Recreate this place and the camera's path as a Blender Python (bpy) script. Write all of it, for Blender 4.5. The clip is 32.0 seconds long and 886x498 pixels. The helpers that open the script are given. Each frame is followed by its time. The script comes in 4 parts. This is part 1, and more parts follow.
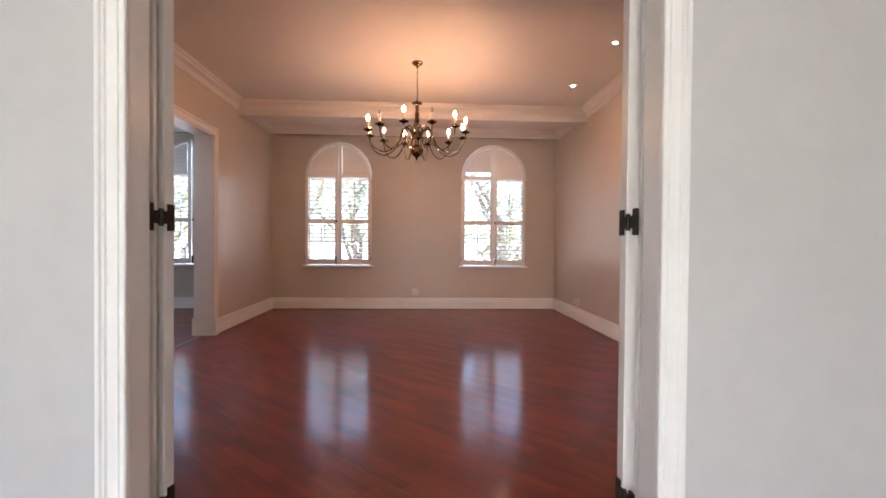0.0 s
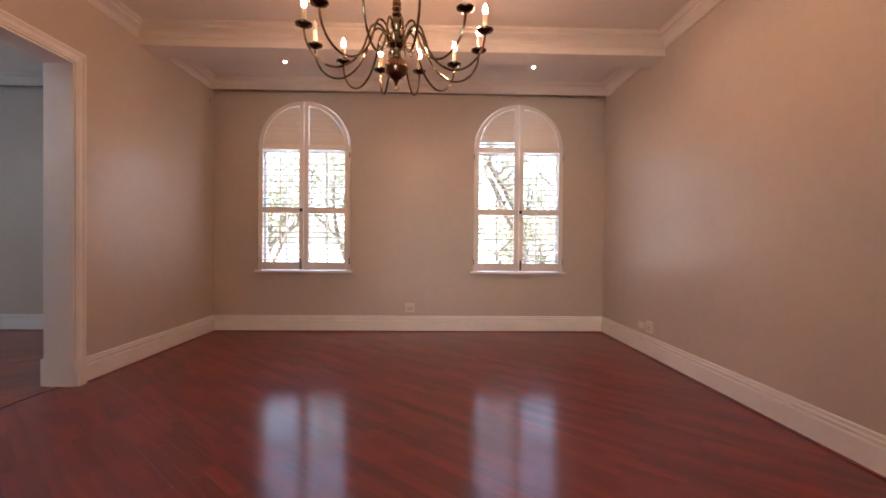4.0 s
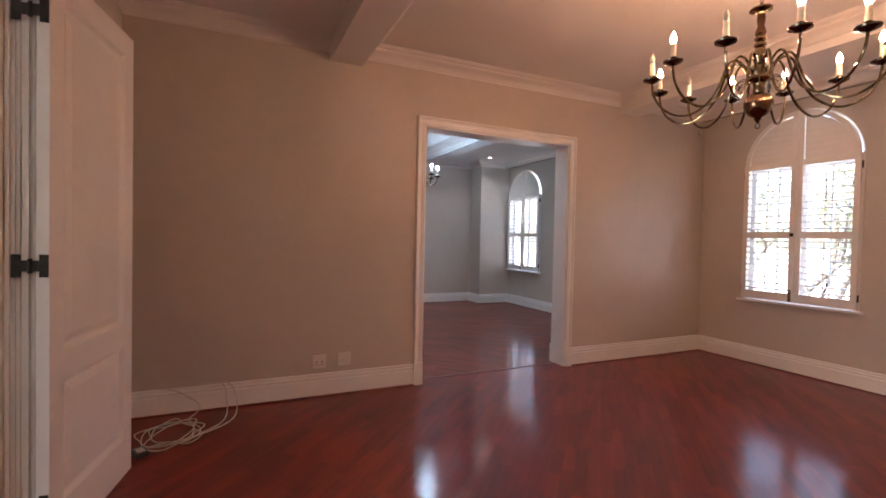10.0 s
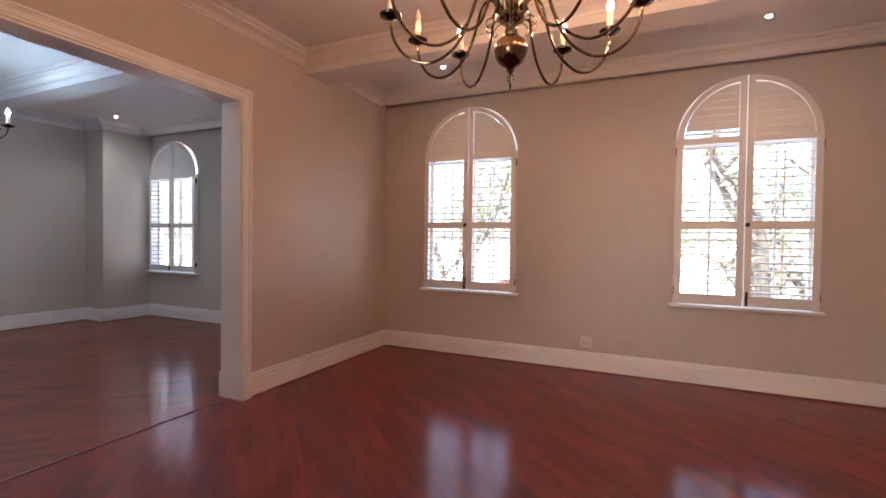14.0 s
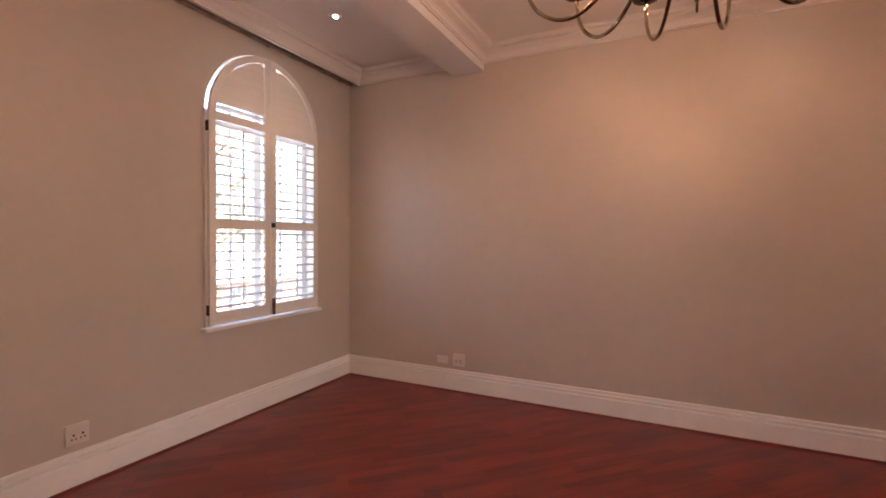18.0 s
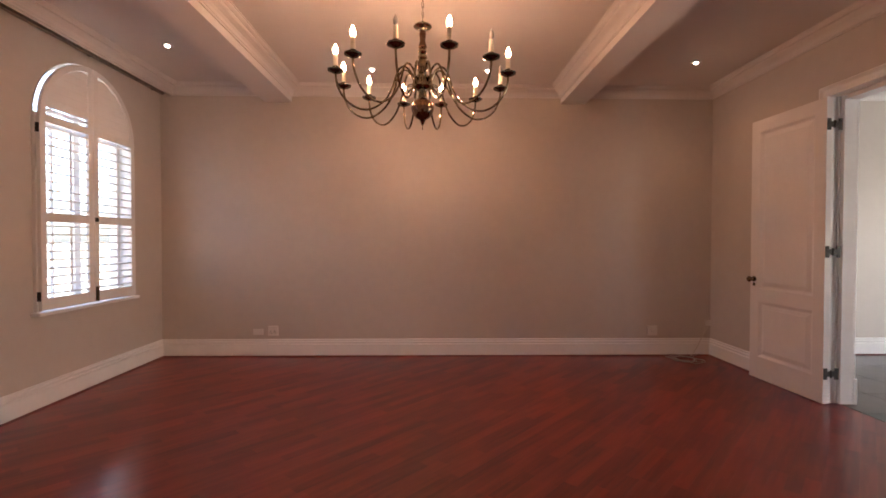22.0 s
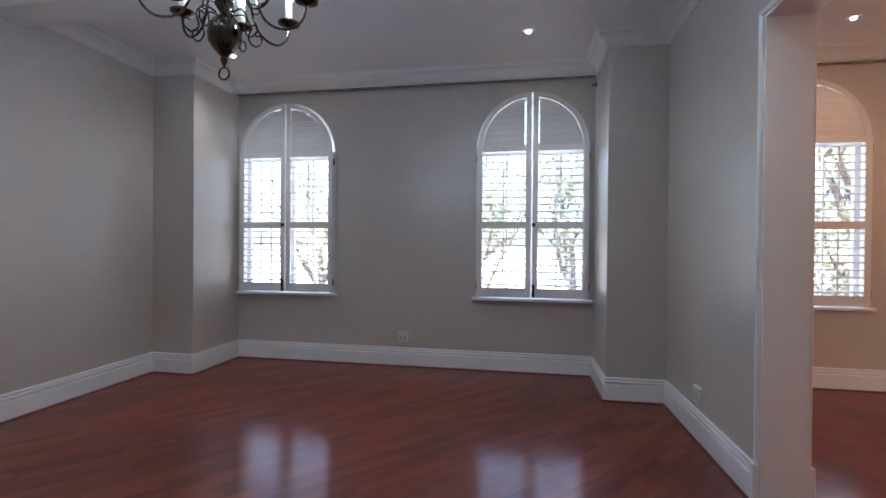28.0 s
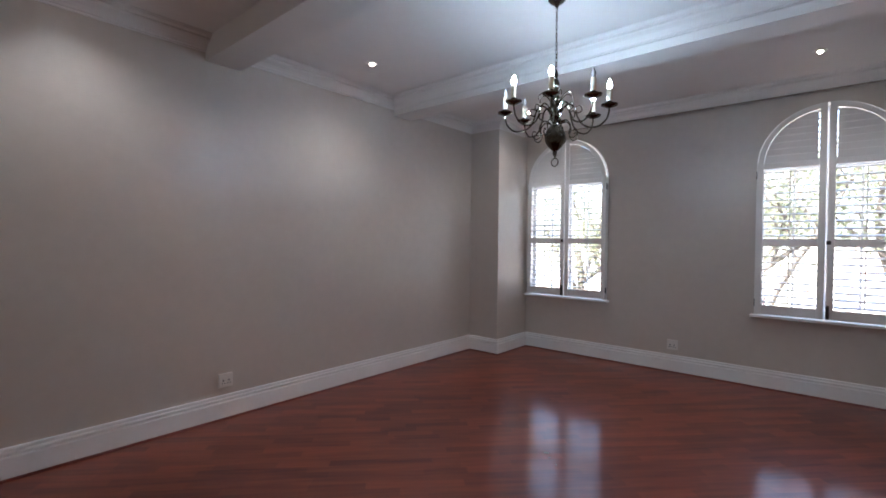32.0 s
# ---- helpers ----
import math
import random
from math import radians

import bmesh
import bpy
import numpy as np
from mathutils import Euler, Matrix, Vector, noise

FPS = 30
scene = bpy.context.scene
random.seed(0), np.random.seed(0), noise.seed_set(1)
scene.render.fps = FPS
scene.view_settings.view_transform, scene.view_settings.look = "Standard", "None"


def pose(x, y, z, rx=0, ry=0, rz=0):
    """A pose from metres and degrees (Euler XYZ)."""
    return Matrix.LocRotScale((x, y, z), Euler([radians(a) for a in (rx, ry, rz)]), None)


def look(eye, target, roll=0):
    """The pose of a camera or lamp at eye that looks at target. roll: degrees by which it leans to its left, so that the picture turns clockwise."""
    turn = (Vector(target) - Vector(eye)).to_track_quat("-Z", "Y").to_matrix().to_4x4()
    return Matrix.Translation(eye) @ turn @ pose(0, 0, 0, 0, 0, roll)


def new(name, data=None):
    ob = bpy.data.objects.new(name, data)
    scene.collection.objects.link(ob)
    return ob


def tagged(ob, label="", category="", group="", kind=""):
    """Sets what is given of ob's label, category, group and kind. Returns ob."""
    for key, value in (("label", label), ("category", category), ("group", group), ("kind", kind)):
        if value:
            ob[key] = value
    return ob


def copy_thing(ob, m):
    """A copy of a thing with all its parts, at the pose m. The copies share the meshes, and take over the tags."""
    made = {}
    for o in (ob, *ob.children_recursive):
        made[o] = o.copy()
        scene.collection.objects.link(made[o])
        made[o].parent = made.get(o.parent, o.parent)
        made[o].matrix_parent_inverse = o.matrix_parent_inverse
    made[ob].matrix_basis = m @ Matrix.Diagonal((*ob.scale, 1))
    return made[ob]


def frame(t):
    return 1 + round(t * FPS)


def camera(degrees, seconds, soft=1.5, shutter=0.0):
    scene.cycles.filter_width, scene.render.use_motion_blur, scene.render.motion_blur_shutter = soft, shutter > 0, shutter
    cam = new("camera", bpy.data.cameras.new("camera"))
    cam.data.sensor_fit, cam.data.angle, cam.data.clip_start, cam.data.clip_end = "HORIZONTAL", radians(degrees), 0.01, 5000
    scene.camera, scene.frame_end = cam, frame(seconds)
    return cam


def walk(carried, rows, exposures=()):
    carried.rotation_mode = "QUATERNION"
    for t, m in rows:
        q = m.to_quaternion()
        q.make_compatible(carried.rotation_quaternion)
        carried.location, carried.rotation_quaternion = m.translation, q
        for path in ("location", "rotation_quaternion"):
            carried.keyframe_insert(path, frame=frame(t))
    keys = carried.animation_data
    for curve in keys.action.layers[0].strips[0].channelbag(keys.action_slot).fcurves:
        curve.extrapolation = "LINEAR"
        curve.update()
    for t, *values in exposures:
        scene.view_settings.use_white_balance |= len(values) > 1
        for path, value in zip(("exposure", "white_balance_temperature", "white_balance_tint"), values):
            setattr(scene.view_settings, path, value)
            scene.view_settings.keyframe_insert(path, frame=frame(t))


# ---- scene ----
cam = camera(88.4, 32.0, soft=1.7)
PATH = [
    (0, (-0.179, 0.17, 1.158), (-0.08, 2.168, 1.129), 0.5),
    (0.5, (-0.185, 0.495, 1.159), (-0.089, 2.492, 1.13), 0.5),
    (1, (-0.206, 0.778, 1.141), (-0.103, 2.775, 1.113), 0.6),
    (1.5, (-0.188, 1.038, 1.121), (-0.092, 3.035, 1.094), 0.5),
    (2, (-0.164, 1.263, 1.124), (-0.071, 3.261, 1.096), 0.5),
    (2.5, (-0.175, 1.497, 1.099), (-0.083, 3.495, 1.074), 0.5),
    (4.5, (0.089, 2.624, 1.103), (0.097, 4.624, 1.08), 0.5),
    (5, (0.213, 2.819, 1.141), (0.063, 4.814, 1.118), 0.5),
    (5.5, (0.347, 2.812, 1.166), (-0.059, 4.77, 1.147), 0.6),
    (6, (0.525, 2.775, 1.162), (-0.168, 4.651, 1.149), 0.7),
    (6.5, (0.72, 2.739, 1.171), (-0.246, 4.49, 1.149), 0.8),
    (7, (0.913, 2.681, 1.181), (-0.326, 4.251, 1.159), 0.8),
    (7.5, (1.097, 2.682, 1.218), (-0.316, 4.097, 1.188), 1.0),
    (8, (1.216, 2.678, 1.228), (-0.295, 3.989, 1.199), 1.0),
    (8.5, (1.275, 2.645, 1.271), (-0.32, 3.851, 1.232), 1.1),
    (9, (1.304, 2.585, 1.3), (-0.372, 3.675, 1.261), 1.3),
    (9.5, (1.308, 2.532, 1.34), (-0.445, 3.493, 1.299), 1.2),
    (10, (1.294, 2.493, 1.378), (-0.522, 3.33, 1.334), 1.2),
    (10.5, (1.287, 2.512, 1.337), (-0.587, 3.21, 1.293), 1.1),
    (11, (1.307, 2.596, 1.288), (-0.591, 3.223, 1.241), 1.2),
    (11.5, (1.323, 2.695, 1.247), (-0.564, 3.354, 1.203), 1.1),
    (12, (1.277, 2.766, 1.236), (-0.553, 3.571, 1.19), 1.2),
    (12.5, (1.159, 2.828, 1.235), (-0.523, 3.909, 1.199), 1.2),
    (13, (0.975, 2.902, 1.264), (-0.383, 4.37, 1.229), 1.1),
    (13.5, (0.706, 3.011, 1.305), (-0.366, 4.699, 1.267), 0.9),
    (15.5, (-0.878, 3.87, 1.388), (-1.06, 5.861, 1.337), 0.7),
    (16, (-1.095, 4.214, 1.415), (-1.047, 6.213, 1.363), 0.7),
    (16.5, (-1.245, 4.548, 1.433), (-0.901, 6.517, 1.376), 0.9),
    (17, (-1.291, 4.875, 1.432), (-0.473, 6.699, 1.377), 0.7),
    (17.5, (-1.368, 5.033, 1.436), (-0.013, 6.503, 1.381), 0.8),
    (18, (-1.621, 5.081, 1.389), (0.172, 5.966, 1.349), 0.3),
    (18.5, (-1.842, 5.059, 1.364), (0.084, 5.599, 1.331), 0.3),
    (19, (-2.114, 5.06, 1.373), (-0.131, 5.319, 1.333), 0.2),
    (19.5, (-2.353, 5.031, 1.358), (-0.356, 5.141, 1.319), 0.0),
    (20, (-2.514, 5.023, 1.317), (-0.515, 5.087, 1.29), 0.0),
    (20.5, (-2.664, 5.042, 1.304), (-0.665, 5.067, 1.274), 0.1),
    (21, (-2.798, 5.023, 1.307), (-0.799, 4.999, 1.275), 0.0),
    (21.5, (-2.929, 4.983, 1.313), (-0.929, 4.945, 1.279), 0.0),
    (22, (-3.036, 4.945, 1.316), (-1.036, 4.908, 1.281), 0.1),
    (22.5, (-3.144, 4.961, 1.322), (-1.145, 4.915, 1.284), 0.1),
    (23, (-3.313, 4.964, 1.33), (-1.314, 4.922, 1.29), 0.1),
    (23.5, (-3.465, 4.928, 1.355), (-1.466, 4.902, 1.315), 0.0),
    (24, (-3.619, 4.888, 1.383), (-1.622, 4.977, 1.336), 0.0),
    (24.5, (-3.794, 4.837, 1.374), (-1.819, 5.151, 1.334), 0.1),
    (25, (-3.964, 4.726, 1.376), (-2.058, 5.334, 1.344), -0.0),
    (25.5, (-4.084, 4.555, 1.4), (-2.395, 5.627, 1.364), -0.0),
    (26, (-4.194, 4.325, 1.349), (-3.041, 5.959, 1.332), 0.1),
    (26.5, (-4.259, 4.104, 1.303), (-3.588, 5.988, 1.303), 0.2),
    (28.5, (-3.968, 3.114, 1.283), (-4.512, 5.039, 1.268), 0.5),
    (29, (-3.861, 2.958, 1.277), (-4.547, 4.836, 1.251), 0.5),
    (29.5, (-3.826, 2.77, 1.258), (-4.636, 4.598, 1.231), 0.6),
    (30, (-3.853, 2.521, 1.335), (-4.78, 4.292, 1.29), 0.6),
    (30.5, (-3.863, 2.432, 1.353), (-4.905, 4.139, 1.322), 0.5),
    (31, (-3.882, 2.382, 1.388), (-5.01, 4.032, 1.354), 0.5),
    (31.5, (-3.915, 2.356, 1.436), (-5.134, 3.941, 1.399), 0.6),
    (32, (-3.929, 2.329, 1.48), (-5.233, 3.845, 1.445), 0.6),
]
walk(cam, [(t, look(eye, target, roll)) for t, eye, target, roll in PATH], [(0, 3.34, 6080, 15), (1, 3.30, 6450, 17), (2, 3.30, 6600, 18), (5, 3.30, 6350, 18), (8, 3.32, 6260, 18), (11, 3.46, 6240, 17), (13, 3.34, 6250, 18), (17, 3.28, 6300, 18), (20, 3.22, 6400, 19), (23, 3.16, 6330, 18), (25, 3.20, 6080, 15), (26, 3.22, 5850, 14), (28, 3.29, 5900, 15), (32, 3.29, 6320, 18)])

# ---- world and light ----
world = bpy.data.worlds.new("sky")
scene.world = world
world.use_nodes = True
wn = world.node_tree
sky = wn.nodes.new("ShaderNodeTexSky")
sky.sky_type, sky.sun_disc = "NISHITA", False
sky.sun_elevation, sky.sun_rotation = radians(52), radians(200)
sky.dust_density = 3.0
wn.links.new(sky.outputs[0], wn.nodes["Background"].inputs[0])
wn.nodes["Background"].inputs[1].default_value = 0.15


def lamp(name, kind, m, power, color, **kw):
    d = bpy.data.lights.new(name, kind)
    d.energy, d.color = power, color
    for k, v in kw.items():
        if k == "size":
            d.size = v
        elif k == "size_y":
            d.shape, d.size_y = "RECTANGLE", v
        elif k == "radius":
            d.shadow_soft_size = v
        elif k == "angle":
            d.angle = radians(v)
        elif k == "spot":
            d.spot_size, d.spot_blend = radians(v), 0.9
    ob = new(name, d)
    ob.matrix_world = m
    return ob


lamp("sun", "SUN", look((0, 0, 10), (0.9, 2.0, 7.0)), 5.0, (1.0, 0.95, 0.88), angle=0.5)


# ---- materials ----
def material(name, color, rough=0.5, metal=0.0, vary=0.06, scale=2.0, bump=0.0, bump_scale=60.0, coat=0.0, emit=0.0, spec=0.5,
             stain=0.0, island=False, emit_color=None):
    m = bpy.data.materials.new(name)
    m.use_nodes = True
    nt = m.node_tree
    b = nt.nodes["Principled BSDF"]
    b.inputs["Roughness"].default_value, b.inputs["Metallic"].default_value = rough, metal
    b.inputs["Specular IOR Level"].default_value = spec
    b.inputs["Coat Weight"].default_value = coat
    tc = nt.nodes.new("ShaderNodeNewGeometry")
    n1 = nt.nodes.new("ShaderNodeTexNoise")
    n1.inputs["Scale"].default_value, n1.inputs["Detail"].default_value = scale, 5.0
    nt.links.new(tc.outputs["Position"], n1.inputs["Vector"])
    ramp = nt.nodes.new("ShaderNodeValToRGB")
    e = ramp.color_ramp.elements
    e[0].position, e[1].position = 0.3, 0.7
    e[0].color = (*[c * (1 - vary) for c in color], 1)
    e[1].color = (*[min(1, c * (1 + vary)) for c in color], 1)
    nt.links.new(n1.outputs["Fac"], ramp.inputs["Fac"])
    out = ramp.outputs["Color"]
    if stain:
        n3 = nt.nodes.new("ShaderNodeTexNoise")
        n3.inputs["Scale"].default_value, n3.inputs["Detail"].default_value = scale * 9, 3.0
        nt.links.new(tc.outputs["Position"], n3.inputs["Vector"])
        r3 = nt.nodes.new("ShaderNodeMapRange")
        r3.inputs["From Min"].default_value, r3.inputs["From Max"].default_value = 0.35, 0.65
        r3.inputs["To Min"].default_value, r3.inputs["To Max"].default_value = 1 - stain, 1.0
        nt.links.new(n3.outputs["Fac"], r3.inputs["Value"])
        mx = nt.nodes.new("ShaderNodeMix")
        mx.data_type, mx.blend_type = "RGBA", "MULTIPLY"
        mx.inputs["Factor"].default_value = 1.0
        nt.links.new(out, mx.inputs["A"])
        nt.links.new(r3.outputs["Result"], mx.inputs["B"])
        out = mx.outputs["Result"]
    nt.links.new(out, b.inputs["Base Color"])
    if bump:
        n2 = nt.nodes.new("ShaderNodeTexNoise")
        n2.inputs["Scale"].default_value, n2.inputs["Detail"].default_value = bump_scale, 4.0
        nt.links.new(tc.outputs["Position"], n2.inputs["Vector"])
        bp = nt.nodes.new("ShaderNodeBump")
        bp.inputs["Strength"].default_value, bp.inputs["Distance"].default_value = bump, 0.004
        nt.links.new(n2.outputs["Fac"], bp.inputs["Height"])
        nt.links.new(bp.outputs["Normal"], b.inputs["Normal"])
    if emit:
        b.inputs["Emission Color"].default_value = (*(emit_color or color), 1)
        b.inputs["Emission Strength"].default_value = emit
    return m


def add_haze(m, share, rough):
    """A worn lacquer: part of the gloss is a broad sheen, the rest a clear reflection."""
    nt = m.node_tree
    b = nt.nodes["Principled BSDF"]
    b2 = nt.nodes.new("ShaderNodeBsdfPrincipled")
    b2.inputs["Roughness"].default_value = rough
    b2.inputs["Specular IOR Level"].default_value = b.inputs["Specular IOR Level"].default_value
    nt.links.new(b.inputs["Base Color"].links[0].from_socket, b2.inputs["Base Color"])
    mixs = nt.nodes.new("ShaderNodeMixShader")
    mixs.inputs[0].default_value = share
    nt.links.new(b.outputs[0], mixs.inputs[1])
    nt.links.new(b2.outputs[0], mixs.inputs[2])
    nt.links.new(mixs.outputs[0], nt.nodes["Material Output"].inputs[0])
    return m


WALL = material("wall_paint", (0.585, 0.522, 0.463), 0.35, vary=0.035, scale=1.3, bump=0.10, bump_scale=28, stain=0.03, spec=0.55)
HALLP = material("hall_wall_paint", (0.58, 0.57, 0.57), 0.4, vary=0.03, scale=1.2, bump=0.08, bump_scale=28, stain=0.03)
CEIL = material("ceiling_paint", (0.74, 0.71, 0.68), 0.5, vary=0.025, scale=1.1, bump=0.05, bump_scale=40, stain=0.015)
TRIM = material("white_gloss_paint", (0.88, 0.87, 0.85), 0.3, vary=0.03, scale=3.0, bump=0.05, bump_scale=18, stain=0.02)
SHUT = material("shutter_paint", (0.80, 0.78, 0.75), 0.35, vary=0.03, scale=4.0, stain=0.02)
DOOR = material("door_paint", (0.82, 0.79, 0.76), 0.32, vary=0.03, scale=2.5, bump=0.05, bump_scale=20, stain=0.02)
IRON = material("dark_hinge_metal", (0.045, 0.04, 0.035), 0.45, 0.8, vary=0.3, scale=40)
BRASS = material("aged_brass", (0.25, 0.205, 0.130), 0.13, 1.0, vary=0.45, scale=22, stain=0.35)
BRONZE = material("dark_bronze", (0.12, 0.105, 0.08), 0.16, 1.0, vary=0.4, scale=25, stain=0.3)
COPPER = material("copper_brown_metal", (0.20, 0.125, 0.075), 0.14, 0.95, vary=0.35, scale=20, stain=0.2)
# brown of the added slot bars, standing in for shade
SLOTSHADE = material("slot_shade_brown", (0.30, 0.26, 0.22), 0.6, vary=0.2, scale=14)
STEEL = material("brushed_steel", (0.55, 0.54, 0.52), 0.3, 1.0, vary=0.08, scale=30)
IVORY = material("ivory_candle_tube", (0.80, 0.72, 0.56), 0.45, vary=0.06, scale=30)
BULB = material("lit_flame_bulb", (1.0, 0.86, 0.62), 0.3, emit=50.0, emit_color=(1.0, 0.52, 0.26))
BULBW = material("lit_cool_bulb", (1.0, 0.95, 0.88), 0.3, emit=56.0, emit_color=(0.55, 0.80, 1.0))
DEAD = material("unlit_clear_bulb", (0.42, 0.40, 0.38), 0.06, vary=0.05, scale=50)
SPOTM = material("downlight_lens", (1.0, 0.95, 0.88), 0.3, emit=8.0, emit_color=(1.0, 0.86, 0.70))
PLASTIC = material("white_socket_plastic", (0.74, 0.70, 0.65), 0.3, vary=0.02, scale=30)
SLOT = material("dark_slot", (0.05, 0.045, 0.04), 0.6, vary=0.1, scale=40)
CABLE = material("grey_white_cable", (0.62, 0.58, 0.52), 0.5, vary=0.1, scale=60)
GREYC = material("grey_cable", (0.36, 0.33, 0.30), 0.5, vary=0.1, scale=60)
BLACKP = material("black_plastic", (0.03, 0.03, 0.032), 0.4, vary=0.15, scale=30)
EDGING = material("dark_red_edge_strip", (0.15, 0.024, 0.015), 0.4, vary=0.25, scale=12)
TILE = material("grey_brown_floor_tile", (0.070, 0.055, 0.045), 0.13, vary=0.14, scale=5, stain=0.12)
add_haze(TILE, 0.38, 0.56)
GROUT = material("tile_grout", (0.13, 0.12, 0.11), 0.8, vary=0.15, scale=30)


def wood_material(name, angle, dark, light, spec):
    m = bpy.data.materials.new(name)
    m.use_nodes = True
    nt = m.node_tree
    b = nt.nodes["Principled BSDF"]
    b.inputs["Specular IOR Level"].default_value = spec
    geo = nt.nodes.new("ShaderNodeNewGeometry")
    info = nt.nodes.new("ShaderNodeObjectInfo")
    add = nt.nodes.new("ShaderNodeMath")
    add.operation = "ADD"
    nt.links.new(geo.outputs["Random Per Island"], add.inputs[0])
    nt.links.new(info.outputs["Random"], add.inputs[1])
    fr = nt.nodes.new("ShaderNodeMath")
    fr.operation = "FRACT"
    nt.links.new(add.outputs[0], fr.inputs[0])
    mp = nt.nodes.new("ShaderNodeMapping")
    mp.inputs["Rotation"].default_value = (0, 0, radians(-angle))
    nt.links.new(geo.outputs["Position"], mp.inputs["Vector"])

    def streaks(sx, sy, detail):
        st = nt.nodes.new("ShaderNodeVectorMath")
        st.operation = "MULTIPLY"
        st.inputs[1].default_value = (sx, sy, 1.0)
        nt.links.new(mp.outputs["Vector"], st.inputs[0])
        g = nt.nodes.new("ShaderNodeTexNoise")
        g.inputs["Scale"].default_value, g.inputs["Detail"].default_value = 1.0, detail
        nt.links.new(st.outputs["Vector"], g.inputs["Vector"])
        return g.outputs["Fac"]

    # tone of the single strip, long streaks and soft patches, added up
    total = None
    for sock, w in ((fr.outputs[0], 0.24), (streaks(1.6, 11.0, 2.0), 0.36), (streaks(3.0, 32.0, 1.5), 0.38), (streaks(0.6, 1.0, 2.0), 0.42)):
        k = nt.nodes.new("ShaderNodeMath")
        k.operation = "MULTIPLY_ADD"
        k.inputs[1].default_value = w
        nt.links.new(sock, k.inputs[0])
        if total:
            nt.links.new(total, k.inputs[2])
        else:
            k.inputs[2].default_value = 0.0
        total = k.outputs[0]
    ramp = nt.nodes.new("ShaderNodeValToRGB")
    e = ramp.color_ramp.elements
    e[0].position, e[0].color = 0.55, (*dark, 1)
    e[1].position, e[1].color = 1.0, (*light, 1)
    sc = nt.nodes.new("ShaderNodeMath")
    sc.operation = "MULTIPLY"
    sc.inputs[1].default_value = 1.12
    nt.links.new(total, sc.inputs[0])
    nt.links.new(sc.outputs[0], ramp.inputs["Fac"])
    nt.links.new(ramp.outputs["Color"], b.inputs["Base Color"])
    w = nt.nodes.new("ShaderNodeTexNoise")
    w.inputs["Scale"].default_value, w.inputs["Detail"].default_value = 2.2, 3.0
    nt.links.new(geo.outputs["Position"], w.inputs["Vector"])
    r4 = nt.nodes.new("ShaderNodeMapRange")
    r4.inputs["To Min"].default_value, r4.inputs["To Max"].default_value = 0.11, 0.19
    nt.links.new(w.outputs["Fac"], r4.inputs["Value"])
    nt.links.new(r4.outputs["Result"], b.inputs["Roughness"])
    return add_haze(m, 0.40, 0.56)


WOOD_DINING = wood_material("red_stained_wood", -44, (0.112, 0.0058, 0.0028), (0.236, 0.0175, 0.0072), 0.95)
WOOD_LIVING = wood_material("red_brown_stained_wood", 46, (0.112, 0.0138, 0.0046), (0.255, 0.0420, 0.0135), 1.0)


def glass_material():
    """Thin clear pane: what does not mirror off its faces passes straight through."""
    m = bpy.data.materials.new("window_glass")
    m.use_nodes = True
    nt = m.node_tree
    nt.nodes.remove(nt.nodes["Principled BSDF"])
    through_, gloss, facing, mix, steep = (nt.nodes.new("ShaderNode" + k) for k in ("BsdfTransparent", "BsdfGlossy", "LayerWeight", "MixShader", "Math"))
    through_.inputs["Color"].default_value = (0.97, 0.985, 0.98, 1)
    gloss.inputs["Roughness"].default_value = 0.02
    facing.inputs["Blend"].default_value = 0.5
    steep.operation = "POWER"
    steep.inputs[1].default_value = 5.0
    nt.links.new(facing.outputs["Facing"], steep.inputs[0])
    nt.links.new(steep.outputs[0], mix.inputs[0])
    nt.links.new(through_.outputs[0], mix.inputs[1])
    nt.links.new(gloss.outputs[0], mix.inputs[2])
    nt.links.new(mix.outputs[0], nt.nodes["Material Output"].inputs[0])
    return m


GLASS = glass_material()


# ---- building tools ----
def mesh_of(bm, name, mat):
    me = bpy.data.meshes.new(name)
    bmesh.ops.recalc_face_normals(bm, faces=bm.faces)
    bm.to_mesh(me)
    bm.free()
    me.materials.append(mat)
    return me


def part(name, bm, mat, parent=None, label="", smooth=False):
    me = mesh_of(bm, name, mat)
    if smooth:
        me.polygons.foreach_set("use_smooth", [True] * len(me.polygons))
        me.set_sharp_from_angle(angle=radians(40))
    ob = new(name, me)
    if parent:
        ob.parent = parent
    if label:
        ob["label"] = label
    return ob


def box(bm, x0, x1, y0, y1, z0, z1, bevel=0.0):
    v = [bm.verts.new(p) for p in ((x0, y0, z0), (x1, y0, z0), (x1, y1, z0), (x0, y1, z0), (x0, y0, z1), (x1, y0, z1), (x1, y1, z1), (x0, y1, z1))]
    fs = [bm.faces.new([v[i] for i in q]) for q in ((3, 2, 1, 0), (4, 5, 6, 7), (0, 1, 5, 4), (1, 2, 6, 5), (2, 3, 7, 6), (3, 0, 4, 7))]
    if bevel:
        es = list({e for f in fs for e in f.edges})
        bmesh.ops.bevel(bm, geom=es, offset=bevel, segments=2, affect="EDGES", profile=0.7)
    return bm


def boxes(*bs, bevel=0.0):
    bm = bmesh.new()
    for b in bs:
        box(bm, *b, bevel=bevel)
    return bm


